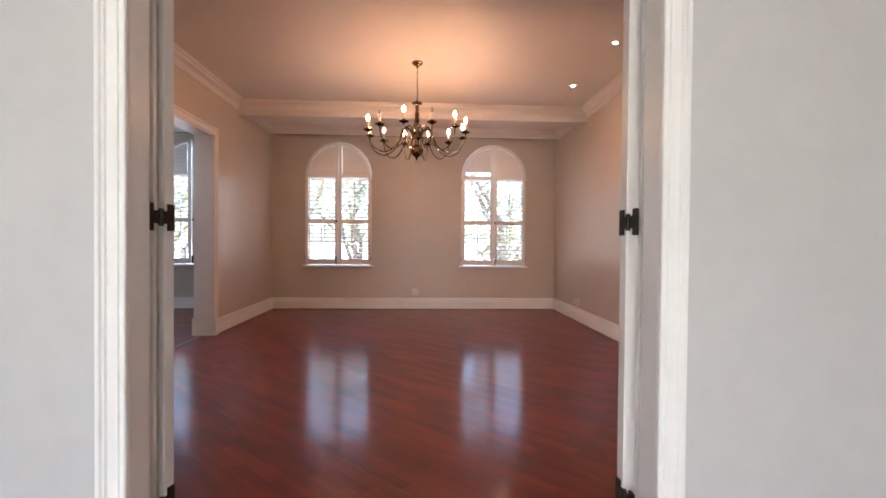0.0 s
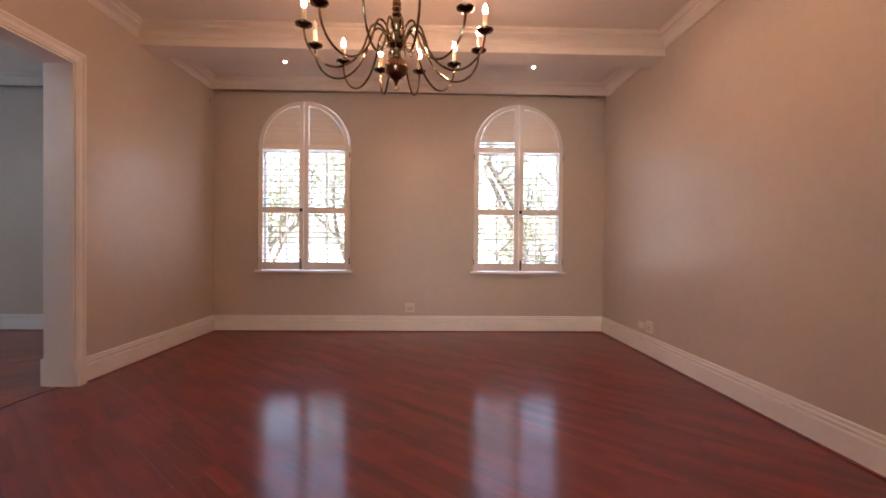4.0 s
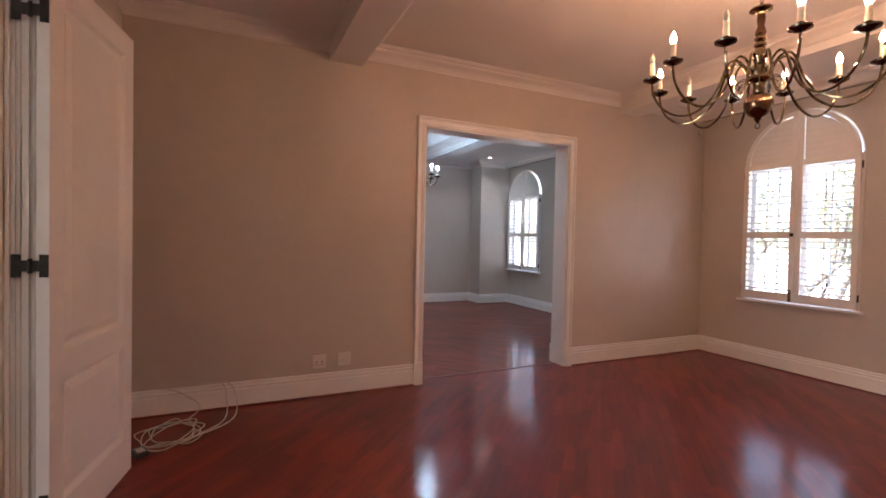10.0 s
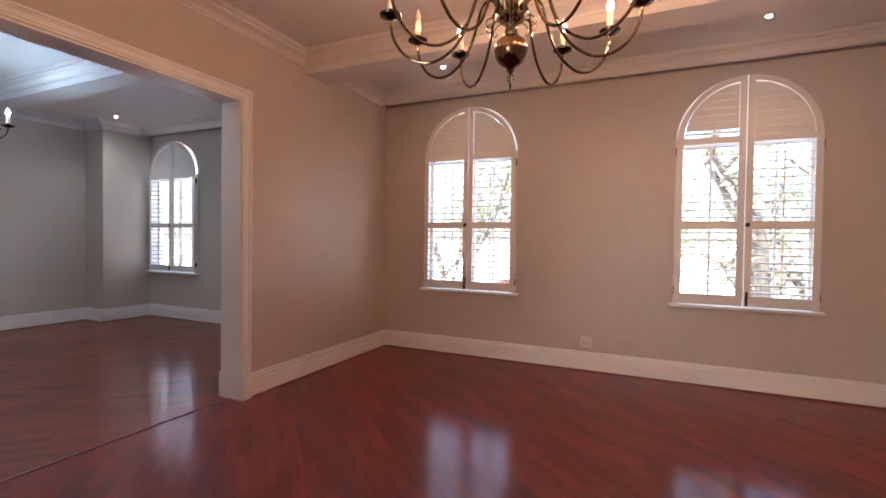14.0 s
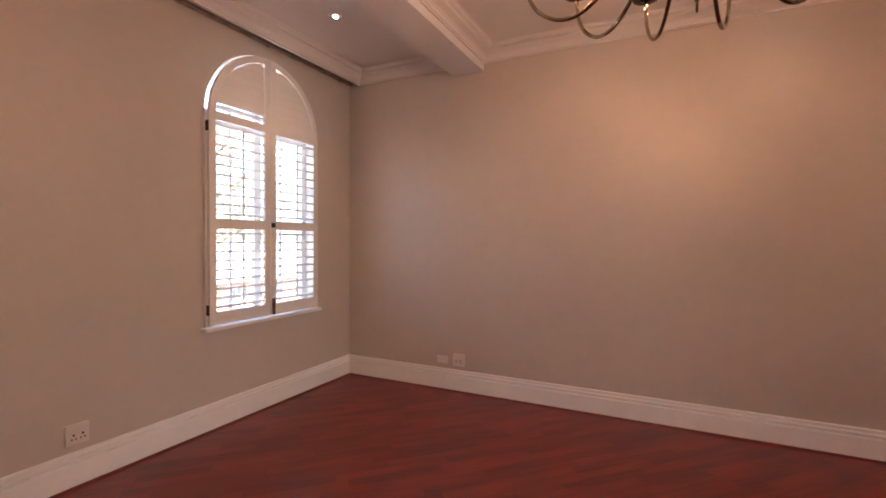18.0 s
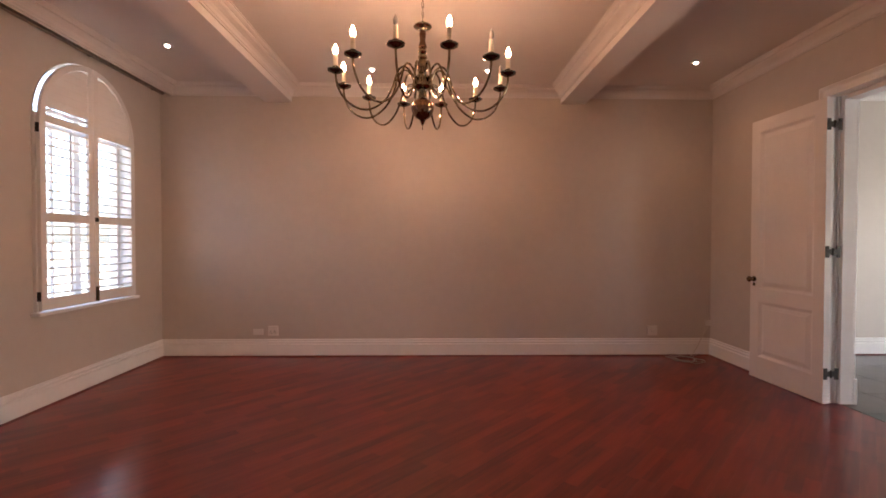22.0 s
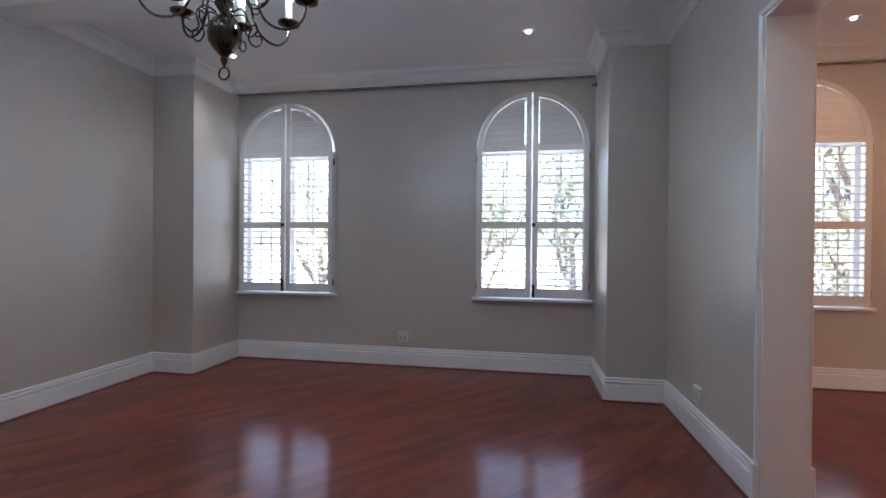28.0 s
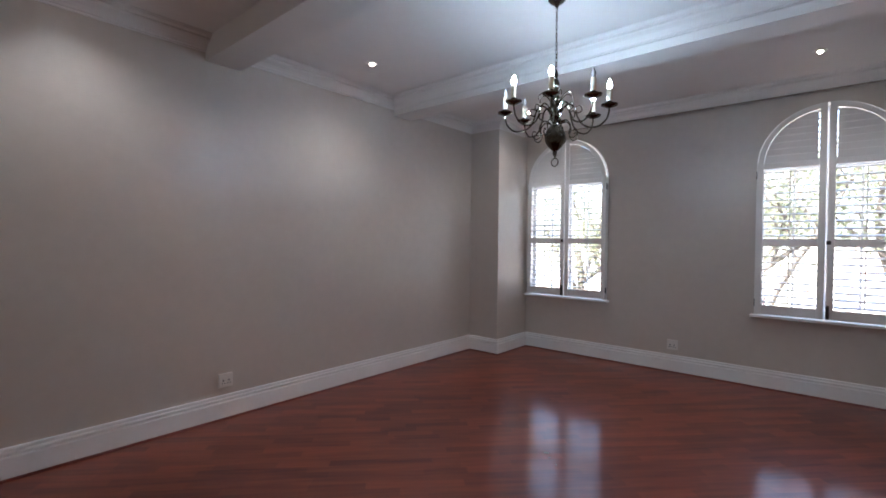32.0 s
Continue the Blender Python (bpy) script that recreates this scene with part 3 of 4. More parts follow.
def window(cx, number, tilts=(0.10, 0.10), open_w=(), open_e=(), gap=0.006):
    win = tagged(new("window_%d" % number), "arched window with white louvred shutters and a white sill", "window", "arched windows", "structure")
    for s in (-1, 1):
        lo, hi = sorted((cx + s * 0.516, cx + s * 0.561))
        part("shutter_frame", boxes((lo, hi, NORTH - 0.026, NORTH + 0.030, SILL + 0.001, SPRING + 0.02), bevel=0.003), SHUT, win)
    part("shutter_frame", arc_ring(cx, 0.5565, 0.5612, NORTH - 0.010, NORTH + 0.030, 0.03, math.pi - 0.03, 28), SHUT, win)
    part("window_sill", boxes((cx - 0.592, cx + 0.592, NORTH - 0.074, NORTH - 0.001, SILL - 0.026, SILL), bevel=0.006), TRIM, win)
    part("sill_board", boxes((cx - RAD + 0.009, cx + RAD - 0.009, NORTH + 0.002, NORTH + 0.195, SILL - 0.026, SILL - 0.002)), TRIM, win)
    west = shutter_leaf(win, cx, -1, tilts[0], open_w, gap, 0.0120 if number == 4 else 0.002)
    shutter_leaf(win, cx, 1, tilts[1], open_e, gap, 0.0080 if number in (1, 4) else 0.002)
    yb = NORTH - 0.070
    dl = {1: -0.030, 2: 0.022, 3: -0.030, 4: 0.020}[number]
    part("latch", boxes((cx + dl - 0.017, cx + dl + 0.017, yb, yb + 0.012, 1.482, 1.520), bevel=0.003), IRON, west, "dark metal catch")
    part("bolt", boxes((cx + dl - 0.014, cx + dl + 0.014, yb, yb + 0.012, SILL + 0.016, 0.905), bevel=0.004), BRASS if number < 3 else IRON, west, "upright sliding bolt")
    part("reveal", arc_ring(cx, RAD - 0.008, RAD - 0.001, NORTH + 0.032, NORTH + 0.198, 0, math.pi, 32, foot=SILL), TRIM, win)
    # glazed sash behind the shutters
    yf0, yf1 = NORTH + 0.090, NORTH + 0.130
    part("window_frame", arc_ring(cx, RAD - 0.06, RAD - 0.0085, yf0, yf1, 0, math.pi, 32, foot=SILL), TRIM, win)
    part("mullion", boxes((cx - 0.035, cx + 0.035, yf0, yf1, SILL, SPRING + RAD - 0.05), bevel=0.004), TRIM, win)
    pane = part("pane", arch_pane(cx, RAD - 0.058, yf0 + 0.022, yf0 + 0.026), GLASS, win)
    pane.visible_shadow = False
    for z in (SILL + 0.035, 1.50, SPRING - 0.02):
        part("sash_rail", boxes((cx - RAD + 0.06, cx + RAD - 0.06, yf0 + 0.004, yf1 - 0.004, z - 0.03, z + 0.03), bevel=0.004), TRIM, win)
    for dx in (-0.255, 0.255):
        part("glazing_bar", boxes((cx + dx - 0.008, cx + dx + 0.008, yf0 + 0.008, yf1 - 0.008, SILL, SPRING + 0.36)), TRIM, win)
    return win


window(WINDOWS[0], 1, (0.10, 0.10), (), (), 0.003)
window(WINDOWS[1], 2, (0.08, 0.10), (0,), (), 0.004)
window(WINDOWS[2], 3, (0.14, 0.06), (), (), 0.005)
window(WINDOWS[3], 4, (0.10, 0.20), (), (), 0.008)


# ---- open double doors with parliament hinges ----
def rim(sgn, side, rect, steps, fill=False):
    """Nested frames stepping inwards from a rectangle; steps give (inset, height above the leaf's middle)."""
    bm = bmesh.new()
    rows = []
    for o, y in steps:
        x0, x1, z0, z1 = rect[0] + o, rect[1] - o, rect[2] + o, rect[3] - o
        rows.append([bm.verts.new((sgn * x, side * y, z)) for x, z in ((x0, z0), (x1, z0), (x1, z1), (x0, z1))])
    for p, q in zip(rows, rows[1:]):
        for i in range(4):
            j = (i + 1) % 4
            bm.faces.new((p[i], p[j], q[j], q[i]))
    if fill:
        bm.faces.new(rows[-1])
    return bm


def door_leaf(number, x_hinge, sgn):
    """A leaf folded back towards the wall; sgn is the way it runs from its hinge."""
    leaf = tagged(new("door_%d" % number), "white two-panel door leaf folded open against the wall", "door", "double doors", "structure")
    w, h, t = 0.808, 2.470, 0.046
    st = 0.105

    def X(a, b):
        return sorted((sgn * a, sgn * b))
    part("hinge_stile", boxes((*X(0, st), -t / 2, t / 2, 0.008, h), bevel=0.003), DOOR, leaf)
    part("lock_stile", boxes((*X(w - st, w), -t / 2, t / 2, 0.008, h), bevel=0.003), DOOR, leaf)
    for z0, z1 in ((0.008, 0.215), (0.745, 0.865), (h - 0.115, h)):
        part("rail", boxes((*X(st, w - st), -t / 2, t / 2, z0, z1)), DOOR, leaf)
    for z0, z1 in ((0.215, 0.745), (0.865, h - 0.115)):
        part("panel", boxes((*X(st, w - st), -0.006, 0.006, z0, z1)), DOOR, leaf)
        for s in (-1, 1):
            # sunk ovolo round the panel, then a field that rises again on a slope
            part("panel_bead", rim(sgn, s, (st, w - st, z0, z1), ((0.0, t / 2 - 0.0005), (0.004, t / 2 - 0.002), (0.010, 0.016), (0.018, 0.010), (0.024, 0.0062))), DOOR, leaf)
            part("raised_field", rim(sgn, s, (st + 0.036, w - st - 0.036, z0 + 0.036, z1 - 0.036), ((0.0, 0.0062), (0.002, 0.0090), (0.030, 0.0170), (0.032, 0.0185)), True), DOOR, leaf)
    for z in (0.25, 1.235, 2.255):
        hinge = part("hinge", boxes((*X(-0.006, 0.002), -0.060, 0.016, z - 0.022, z + 0.022), (*X(-0.0062, 0.002), -0.010, 0.020, z - 0.046, z + 0.046),
                                    (*X(-0.0062, 0.002), -0.105, -0.076, z - 0.046, z + 0.046), (*X(-0.006, 0.002), -0.078, -0.040, z - 0.022, z + 0.022), bevel=0.001),
                     IRON, leaf, "dark H-shaped parliament hinge")
        pin = lathe([(0.007, z - 0.030), (0.008, z - 0.026), (0.008, z + 0.026), (0.007, z + 0.030)], 12, (sgn * -0.004, -0.042, 0))
        part("hinge_pin", pin, IRON, hinge, smooth=True)
    if number == 1:
        for s in (-1, 1):
            kx = sgn * (w - 0.052)
            knob = lathe([(0.026, 0), (0.027, 0.006), (0.012, 0.010), (0.010, 0.030), (0.024, 0.040), (0.028, 0.052), (0.020, 0.064), (0.004, 0.067)], 20)
            bmesh.ops.transform(knob, matrix=Matrix.Translation((kx, s * (t / 2), 0.955)) @ Matrix.Rotation(radians(-90 * s), 4, "X"), verts=knob.verts)
            part("door_knob", knob, BRASS, leaf, "dark brass knob", smooth=True)
            esc = lathe([(0.016, 0), (0.016, 0.004), (0.012, 0.006)], 16)
            bmesh.ops.transform(esc, matrix=Matrix.Translation((kx, s * (t / 2), 0.905)) @ Matrix.Rotation(radians(-90 * s), 4, "X"), verts=esc.verts)
            part("keyhole_plate", esc, BRASS, leaf, smooth=True)
    return leaf


door_leaf(1, 0, 1).matrix_world = pose(0.558, 1.795, 0, 0, 0, 2.4)
door_leaf(2, 0, -1).matrix_world = pose(-1.050, 1.796, 0, 0, 0, -10.5)


# ---- chandeliers ----
def candle(chand, arm, x, y, z, cup_r, tube_h, lit, bulb_mat, wide=1.0):
    cup = part("drip_pan", lathe([(0.006, -0.012), (cup_r * 0.45, -0.008), (cup_r * 0.95, 0.004), (cup_r, 0.012), (cup_r * 0.92, 0.013), (cup_r * 0.5, 0.004), (0.016, 0.004), (0.017, 0.030),
                                  (0.014, 0.032)], 20, (x, y, z)), BRONZE, arm, smooth=True)
    part("candle_tube", lathe([(0.0125 * wide, 0.030), (0.0135 * wide, 0.032), (0.013 * wide, tube_h), (0.010, tube_h + 0.003)], 14, (x, y, z)), IVORY, arm, smooth=True)
    h = tube_h + 0.003
    part("bulb", lathe([(0.007, h), (0.011, h + 0.007), (0.0145, h + 0.020), (0.0135, h + 0.030), (0.008, h + 0.044), (0.004, h + 0.054), (0.001, h + 0.059)], 14, (x, y, z)),
         bulb_mat if lit else DEAD, arm, "glowing flame bulb" if lit else "unlit clear flame bulb", smooth=True)


def chain(chand, z0, z1):
    n = int((z1 - z0) / 0.026)
    for i in range(n):
        z = z0 + (z1 - z0) * (i + 0.5) / n
        a = math.pi / 2 * (i % 2)
        pts = [(0.007 * math.cos(k) * math.cos(a), 0.007 * math.cos(k) * math.sin(a), z + 0.018 * math.sin(k)) for k in [2 * math.pi * j / 10 for j in range(11)]]
        part("chain_link", tube(bmesh.new(), pts, 0.0018, 5), BRONZE, chand, smooth=True)
    part("flex", tube(bmesh.new(), smooth_line([(0.004, 0.003, z0), (0.008, -0.004, (z0 * 2 + z1) / 3), (-0.006, 0.005, (z0 + 2 * z1) / 3), (0.002, 0, z1)], 6), 0.002, 5), BRASS, chand)


def big_chandelier():
    ch = tagged(new("chandelier"), "large twelve-arm aged brass chandelier with candle bulbs on a chain", "chandelier")
    part("ceiling_rose", lathe([(0.058, 3.038), (0.060, 3.026), (0.045, 3.010), (0.020, 2.998), (0.010, 2.980), (0.004, 2.970)], 24), BRASS, ch, smooth=True)
    chain(ch, 2.640, 2.970)
    part("top_dish", lathe([(0.004, 2.645), (0.012, 2.632), (0.018, 2.622), (0.052, 2.612), (0.056, 2.604), (0.050, 2.598), (0.022, 2.590), (0.018, 2.580)], 24), BRASS, ch, smooth=True)
    part("vase", lathe([(0.018, 2.580), (0.021, 2.560), (0.019, 2.540), (0.016, 2.520), (0.024, 2.495), (0.027, 2.480), (0.018, 2.466)], 20), COPPER, ch, "copper-brown turned vase", smooth=True)
    part("collar", lathe([(0.018, 2.466), (0.027, 2.460), (0.029, 2.452), (0.024, 2.444), (0.019, 2.438), (0.028, 2.426), (0.030, 2.415), (0.022, 2.405)], 20), BRASS, ch, smooth=True)
    part("column", lathe([(0.022, 2.405), (0.030, 2.390), (0.036, 2.370), (0.036, 2.350), (0.028, 2.335), (0.026, 2.320), (0.040, 2.305), (0.047, 2.285), (0.050, 2.262), (0.056, 2.250),
                          (0.058, 2.238), (0.050, 2.228), (0.030, 2.218), (0.024, 2.200), (0.028, 2.180), (0.022, 2.165)], 24), BRASS, ch, smooth=True)
    part("ball", lathe([(0.022, 2.166), (0.040, 2.162), (0.060, 2.145), (0.069, 2.118), (0.069, 2.100), (0.060, 2.072), (0.042, 2.050), (0.020, 2.038), (0.014, 2.032)], 28), COPPER, ch,
         "polished copper-brown ball", smooth=True)
    part("finial", lathe([(0.014, 2.034), (0.018, 2.028), (0.012, 2.020), (0.008, 2.012), (0.004, 2.006)], 16), BRASS, ch, smooth=True)
    loop = [(0.013 * math.cos(k), 0, 1.994 + 0.014 * math.sin(k)) for k in [2 * math.pi * j / 14 for j in range(15)]]
    part("pendant_ring", tube(bmesh.new(), loop, 0.003, 6), BRASS, ch, smooth=True)
    unlit = {165, 225, 285}
    for i in range(12):
        a = radians(30 * i)
        hook = [(0.052, 2.238), (0.080, 2.240), (0.103, 2.226), (0.106, 2.204), (0.092, 2.196), (0.084, 2.207)]
        part("hook_scroll", tube(bmesh.new(), smooth_line([(r * math.cos(a), r * math.sin(a), z) for r, z in hook], 4), 0.0028, 6), BRASS, ch, smooth=True)
    for i in range(12):
        deg = 15 + 30 * i
        a = radians(deg)
        line = [(0.045, 2.245), (0.060, 2.290), (0.085, 2.335), (0.120, 2.350), (0.150, 2.325), (0.170, 2.270), (0.195, 2.200), (0.245, 2.125), (0.325, 2.075), (0.400, 2.078), (0.465, 2.120),
                (0.504, 2.180), (0.518, 2.235), (0.520, 2.268)]
        arm = part("arm", tube(bmesh.new(), smooth_line([(r * math.cos(a), r * math.sin(a), z) for r, z in line], 4), 0.0065, 8), BRASS, ch, smooth=True)
        candle(ch, arm, 0.520 * math.cos(a), 0.520 * math.sin(a), 2.274, 0.048, 0.098, deg not in unlit, BULB)
    return ch


def small_chandelier():
    ch = tagged(new("chandelier"), "eight-arm dark bronze chandelier with scrolls, candle bulbs and a ring pendant", "chandelier")
    part("ceiling_rose", lathe([(0.055, 3.033), (0.057, 3.023), (0.042, 3.005), (0.018, 2.993), (0.004, 2.970)], 24), BRONZE, ch, smooth=True)
    chain(ch, 2.570, 2.970)
    part("column", lathe([(0.004, 2.575), (0.012, 2.560), (0.016, 2.540), (0.010, 2.520), (0.020, 2.500), (0.026, 2.480), (0.022, 2.455), (0.012, 2.440), (0.014, 2.420), (0.026, 2.400),
                          (0.032, 2.375), (0.024, 2.350), (0.016, 2.335), (0.020, 2.310), (0.034, 2.290), (0.038, 2.270), (0.024, 2.250), (0.018, 2.225), (0.026, 2.210)], 20), BRONZE, ch, smooth=True)
    part("fluted_bowl", lathe([(0.026, 2.212), (0.044, 2.200), (0.060, 2.170), (0.065, 2.140), (0.060, 2.105), (0.042, 2.075), (0.022, 2.055), (0.012, 2.045)], 48, flute=0.035, flutes=12),
         BRONZE, ch, "fluted bronze bowl", smooth=True)
    part("finial", lathe([(0.012, 2.046), (0.016, 2.036), (0.012, 2.022), (0.005, 2.008), (0.003, 2.000)], 14), BRONZE, ch, smooth=True)
    pts = [(0.024 * math.cos(k), 0, 1.976 + 0.026 * math.sin(k)) for k in [2 * math.pi * j / 16 for j in range(17)]]
    part("pendant_ring", tube(bmesh.new(), pts, 0.004, 6), BRONZE, ch, smooth=True)
    unlit = {157.5, 337.5, 202.5}
    for i in range(8):
        deg = 22.5 + 45 * i
        a = radians(deg)
        ca, sa = math.cos(a), math.sin(a)
        line = [(0.030, 2.285), (0.055, 2.330), (0.090, 2.345), (0.120, 2.320), (0.135, 2.270), (0.165, 2.215), (0.215, 2.190), (0.270, 2.195), (0.312, 2.232), (0.327, 2.275), (0.330, 2.305)]
        arm = part("arm", tube(bmesh.new(), smooth_line([(r * ca, r * sa, z) for r, z in line], 4), 0.0055, 7), BRONZE, ch, smooth=True)
        candle(ch, arm, 0.330 * ca, 0.330 * sa, 2.313, 0.052, 0.108, deg not in unlit, BULBW, 1.2)
        curl = [(0.120, 2.320), (0.155, 2.330), (0.165, 2.300), (0.140, 2.285), (0.128, 2.300)]
        part("scroll", tube(bmesh.new(), smooth_line([(r * ca, r * sa, z) for r, z in curl], 4), 0.004, 6), BRONZE, arm, smooth=True)
        b = a + radians(22.5)
        cb, sb = math.cos(b), math.sin(b)
        low = [(0.030, 2.225), (0.075, 2.240), (0.105, 2.200), (0.095, 2.150), (0.120, 2.120), (0.150, 2.140), (0.145, 2.170), (0.125, 2.165)]
        part("scroll", tube(bmesh.new(), smooth_line([(r * cb, r * sb, z) for r, z in low], 4), 0.004, 6), BRONZE, ch, smooth=True)
        up = [(0.020, 2.330), (0.045, 2.390), (0.080, 2.420), (0.110, 2.405), (0.112, 2.380)]
        part("scroll", tube(bmesh.new(), smooth_line([(r * cb, r * sb, z) for r, z in up], 4), 0.0035, 6), BRONZE, ch, smooth=True)
    return ch


big_chandelier().matrix_world = pose(-0.226, 5.02, 0.02, 0, 0, 1.5)
small_chandelier().matrix_world = pose(-5.325, 5.06, 0.025)


# ---- downlights ----
def downlight():
    d = tagged(new("downlight"), "small round recessed ceiling downlight, lit", "downlight", "ceiling downlights")
    part("rim", lathe([(0.027, -0.008), (0.032, -0.011), (0.043, -0.008), (0.046, -0.0005), (0.027, -0.0005)], 28), STEEL, d, smooth=True)
    part("lens", lathe([(0.001, -0.020), (0.009, -0.019), (0.015, -0.015), (0.019, -0.009), (0.0265, -0.002)], 20), SPOTM, d, "glowing lens", smooth=True)
    return d


first = downlight()
SPOTS = [(1.10, 7.328, 1), (-1.60, 7.31, 1), (1.633, 5.585, 1), (1.638, 4.403, 1), (1.382, 2.405, 1),
         (-4.05, 7.15, 1), (-6.78, 7.22, 1), (-7.10, 5.015, 1), (-3.55, 5.03, 1), (-4.2, 2.75, 1), (-7.20, 3.0, 1)]
for i, (x, y, on) in enumerate(SPOTS):
    m = pose(x, y, TOP)
    if i == 0:
        first.matrix_world = m
    else:
        copy_thing(first, m)
    dining = x > WEST
    lamp("downlight_beam", "SPOT", pose(x, y, TOP - 0.03), 1.1 if dining else 2.2, (1.0, 0.56, 0.31) if dining else (0.90, 0.97, 0.98), spot=140, radius=0.03)


# ---- hall and kitchen ----
KW = -6.05
BLOCKERP = material("sun_blocker_paint", (0.75, 0.74, 0.72), 0.6, vary=0.04, scale=2)
TILE_N = material("kitchen_tile_splash", (0.10, 0.045, 0.028), 0.6, vary=0.2, scale=6, spec=0.2)
COUNTER = material("black_counter", (0.02, 0.02, 0.022), 0.12, vary=0.3, scale=40)
CAB = material("grey_white_cabinet", (0.22, 0.215, 0.20), 0.4, vary=0.04, scale=4)
APPL = material("dark_steel_appliance", (0.06, 0.06, 0.065), 0.3, 0.7, vary=0.2, scale=8)
CREAM = material("cream_kitchen_paint", (0.64, 0.59, 0.42), 0.5, vary=0.03, scale=2)
structure("subfloor_hall", boxes((KW, EAST, -3.2, HALL_N + 0.10, -0.1, -0.010)), GROUT, "grout bed of the hall floor", "floor")
structure("ceiling_hall", boxes((-3.1, EAST + 0.2, -3.3, HALL_N, TOP, TOP + 0.1), (KW - 0.2, -3.1, -3.3, HALL_N, 3.9, 4.0)), CEIL, "white hall ceiling", "ceiling")
structure("bulkhead_kitchen", boxes((-3.3, -3.1, -3.2, HALL_N, 2.93, 3.9), (KW, -3.1, HALL_N, HALL_N + 0.1, 3.3, 3.9), (KW, -3.1, -3.3, -3.2, 3.3, 3.9)), CEIL, "white bulkhead between hall and kitchen", "bulkhead")
# the south opening is added, out of view, to hold the fill lamp
structure("wall_hall_south", boxes((KW, -3.0, -3.4, -3.2, -0.1, 3.3), (0.7, EAST, -3.4, -3.2, -0.1, 3.3), (-3.0, 0.7, -3.4, -3.2, 2.5, 3.3)), WALL, "pale hall wall with an added wide opening, unseen", "wall")
structure("wall_kitchen_west", boxes((KW - 0.2, KW, -3.4, -1.75, -0.1, 4.0), (KW - 0.2, KW, -0.63, HALL_N, -0.1, 4.0), (KW - 0.2, KW, -1.75, -0.63, -0.1, 1.38), (KW - 0.2, KW, -1.75, -0.63, 2.45, 4.0)),
          CREAM, "cream painted kitchen wall", "wall")
structure("kitchen_splashback", boxes((KW, KW + 0.012, -2.4, -0.63, 0.902, 1.375), (KW, KW + 0.012, -0.629, 1.4, 0.902, 1.61)), TILE_N, "brown tiled kitchen splashback", "splashback")
baseboard("baseboard_hall", [(EAST, -3.2), (EAST, HALL_N), (DOOR_E + 0.045, HALL_N)])
structure("cornice_hall", moulding(CORN, [(EAST, -3.2), (EAST, HALL_N), (KW, HALL_N)], False), CEIL, "white stepped plaster cornice", "cornice")
# unseen slab, added to keep direct sun off the hall floor
structure("hall_sun_blocker", boxes((-4.2, 1.6, -6.6, -3.4, 2.5, 2.62)), BLOCKERP, "added white slab outside the hall, unseen, blocking direct sun", "porch")
# fill lamp in the added opening, brightens the hall like daylight
lamp("hall_fill_daylight", "AREA", look((-0.9, -3.25, 1.3), (-0.9, 5, 1.3)), 1.25, (0.68, 0.84, 1.0), size=3.1, size_y=2.3)
lamp("kitchen_daylight", "AREA", look((KW - 0.15, -1.19, 1.92), (0, -1.19, 1.7)), 1.1, (0.90, 0.96, 1.0), size=1.0, size_y=0.95)


def kitchen_window():
    w = tagged(new("window_5"), "white kitchen window with a half-open slatted blind", "window", kind="structure")
    for y0, y1, z0, z1 in ((-1.75, -1.70, 1.38, 2.45), (-0.68, -0.63, 1.38, 2.45), (-1.70, -0.68, 1.38, 1.43), (-1.70, -0.68, 2.40, 2.45), (-1.23, -1.19, 1.43, 2.40), (-0.95, -0.93, 1.43, 2.40), (-0.83, -0.81, 1.43, 2.40),
                           (-1.70, -0.68, 1.66, 1.68), (-1.70, -0.68, 1.90, 1.92), (-1.70, -0.68, 2.14, 2.16)):
        part("window_frame", boxes((KW - 0.12, KW - 0.06, y0, y1, z0, z1)), TRIM, w)
    for i in range(25):
        z = 1.41 + i * 0.041
        s = slat(-0.77, -0.635, 0, 0, 0.034, 0.003, -0.85)
        bmesh.ops.transform(s, matrix=Matrix.Translation((KW - 0.025, 0, z)) @ Matrix(((0, -1, 0, 0), (1, 0, 0, 0), (0, 0, 1, 0), (0, 0, 0, 1))), verts=s.verts)
        part("blind_slat", s, SHUT, w)
    return w


kitchen_window()


def cabinet(y0, y1):
    c = tagged(new("kitchen_cabinet"), "grey-white kitchen base cabinet under a black counter", "cabinet", "kitchen cabinets")
    part("carcass", boxes((KW + 0.002, KW + 0.56, y0, y1, 0.10, 0.86)), CAB, c)
    part("cabinet_door", boxes((KW + 0.562, KW + 0.582, y0 + 0.004, y1 - 0.004, 0.11, 0.855), bevel=0.002), CAB, c)
    part("handle", boxes((KW + 0.583, KW + 0.600, y0 + 0.05, y0 + 0.062, 0.62, 0.78), bevel=0.003), STEEL, c, "slim steel handle")
    part("plinth", boxes((KW + 0.002, KW + 0.52, y0, y1, 0.0, 0.099)), BLACKP, c)
    return c


for y0, y1 in ((-2.3, -1.7), (-1.69, -1.09), (-1.08, -0.50), (0.14, 0.74), (0.75, 1.35)):
    cabinet(y0, y1)
dw = tagged(new("dishwasher"), "dark steel dishwasher built under the counter", "dishwasher")
part("body", boxes((KW + 0.002, KW + 0.55, -0.49, 0.12, 0.10, 0.86)), APPL, dw)
part("front", boxes((KW + 0.552, KW + 0.580, -0.485, 0.115, 0.12, 0.72), bevel=0.004), APPL, dw)
part("control_panel", boxes((KW + 0.552, KW + 0.586, -0.485, 0.115, 0.73, 0.855), bevel=0.004), APPL, dw, "dark steel control panel")
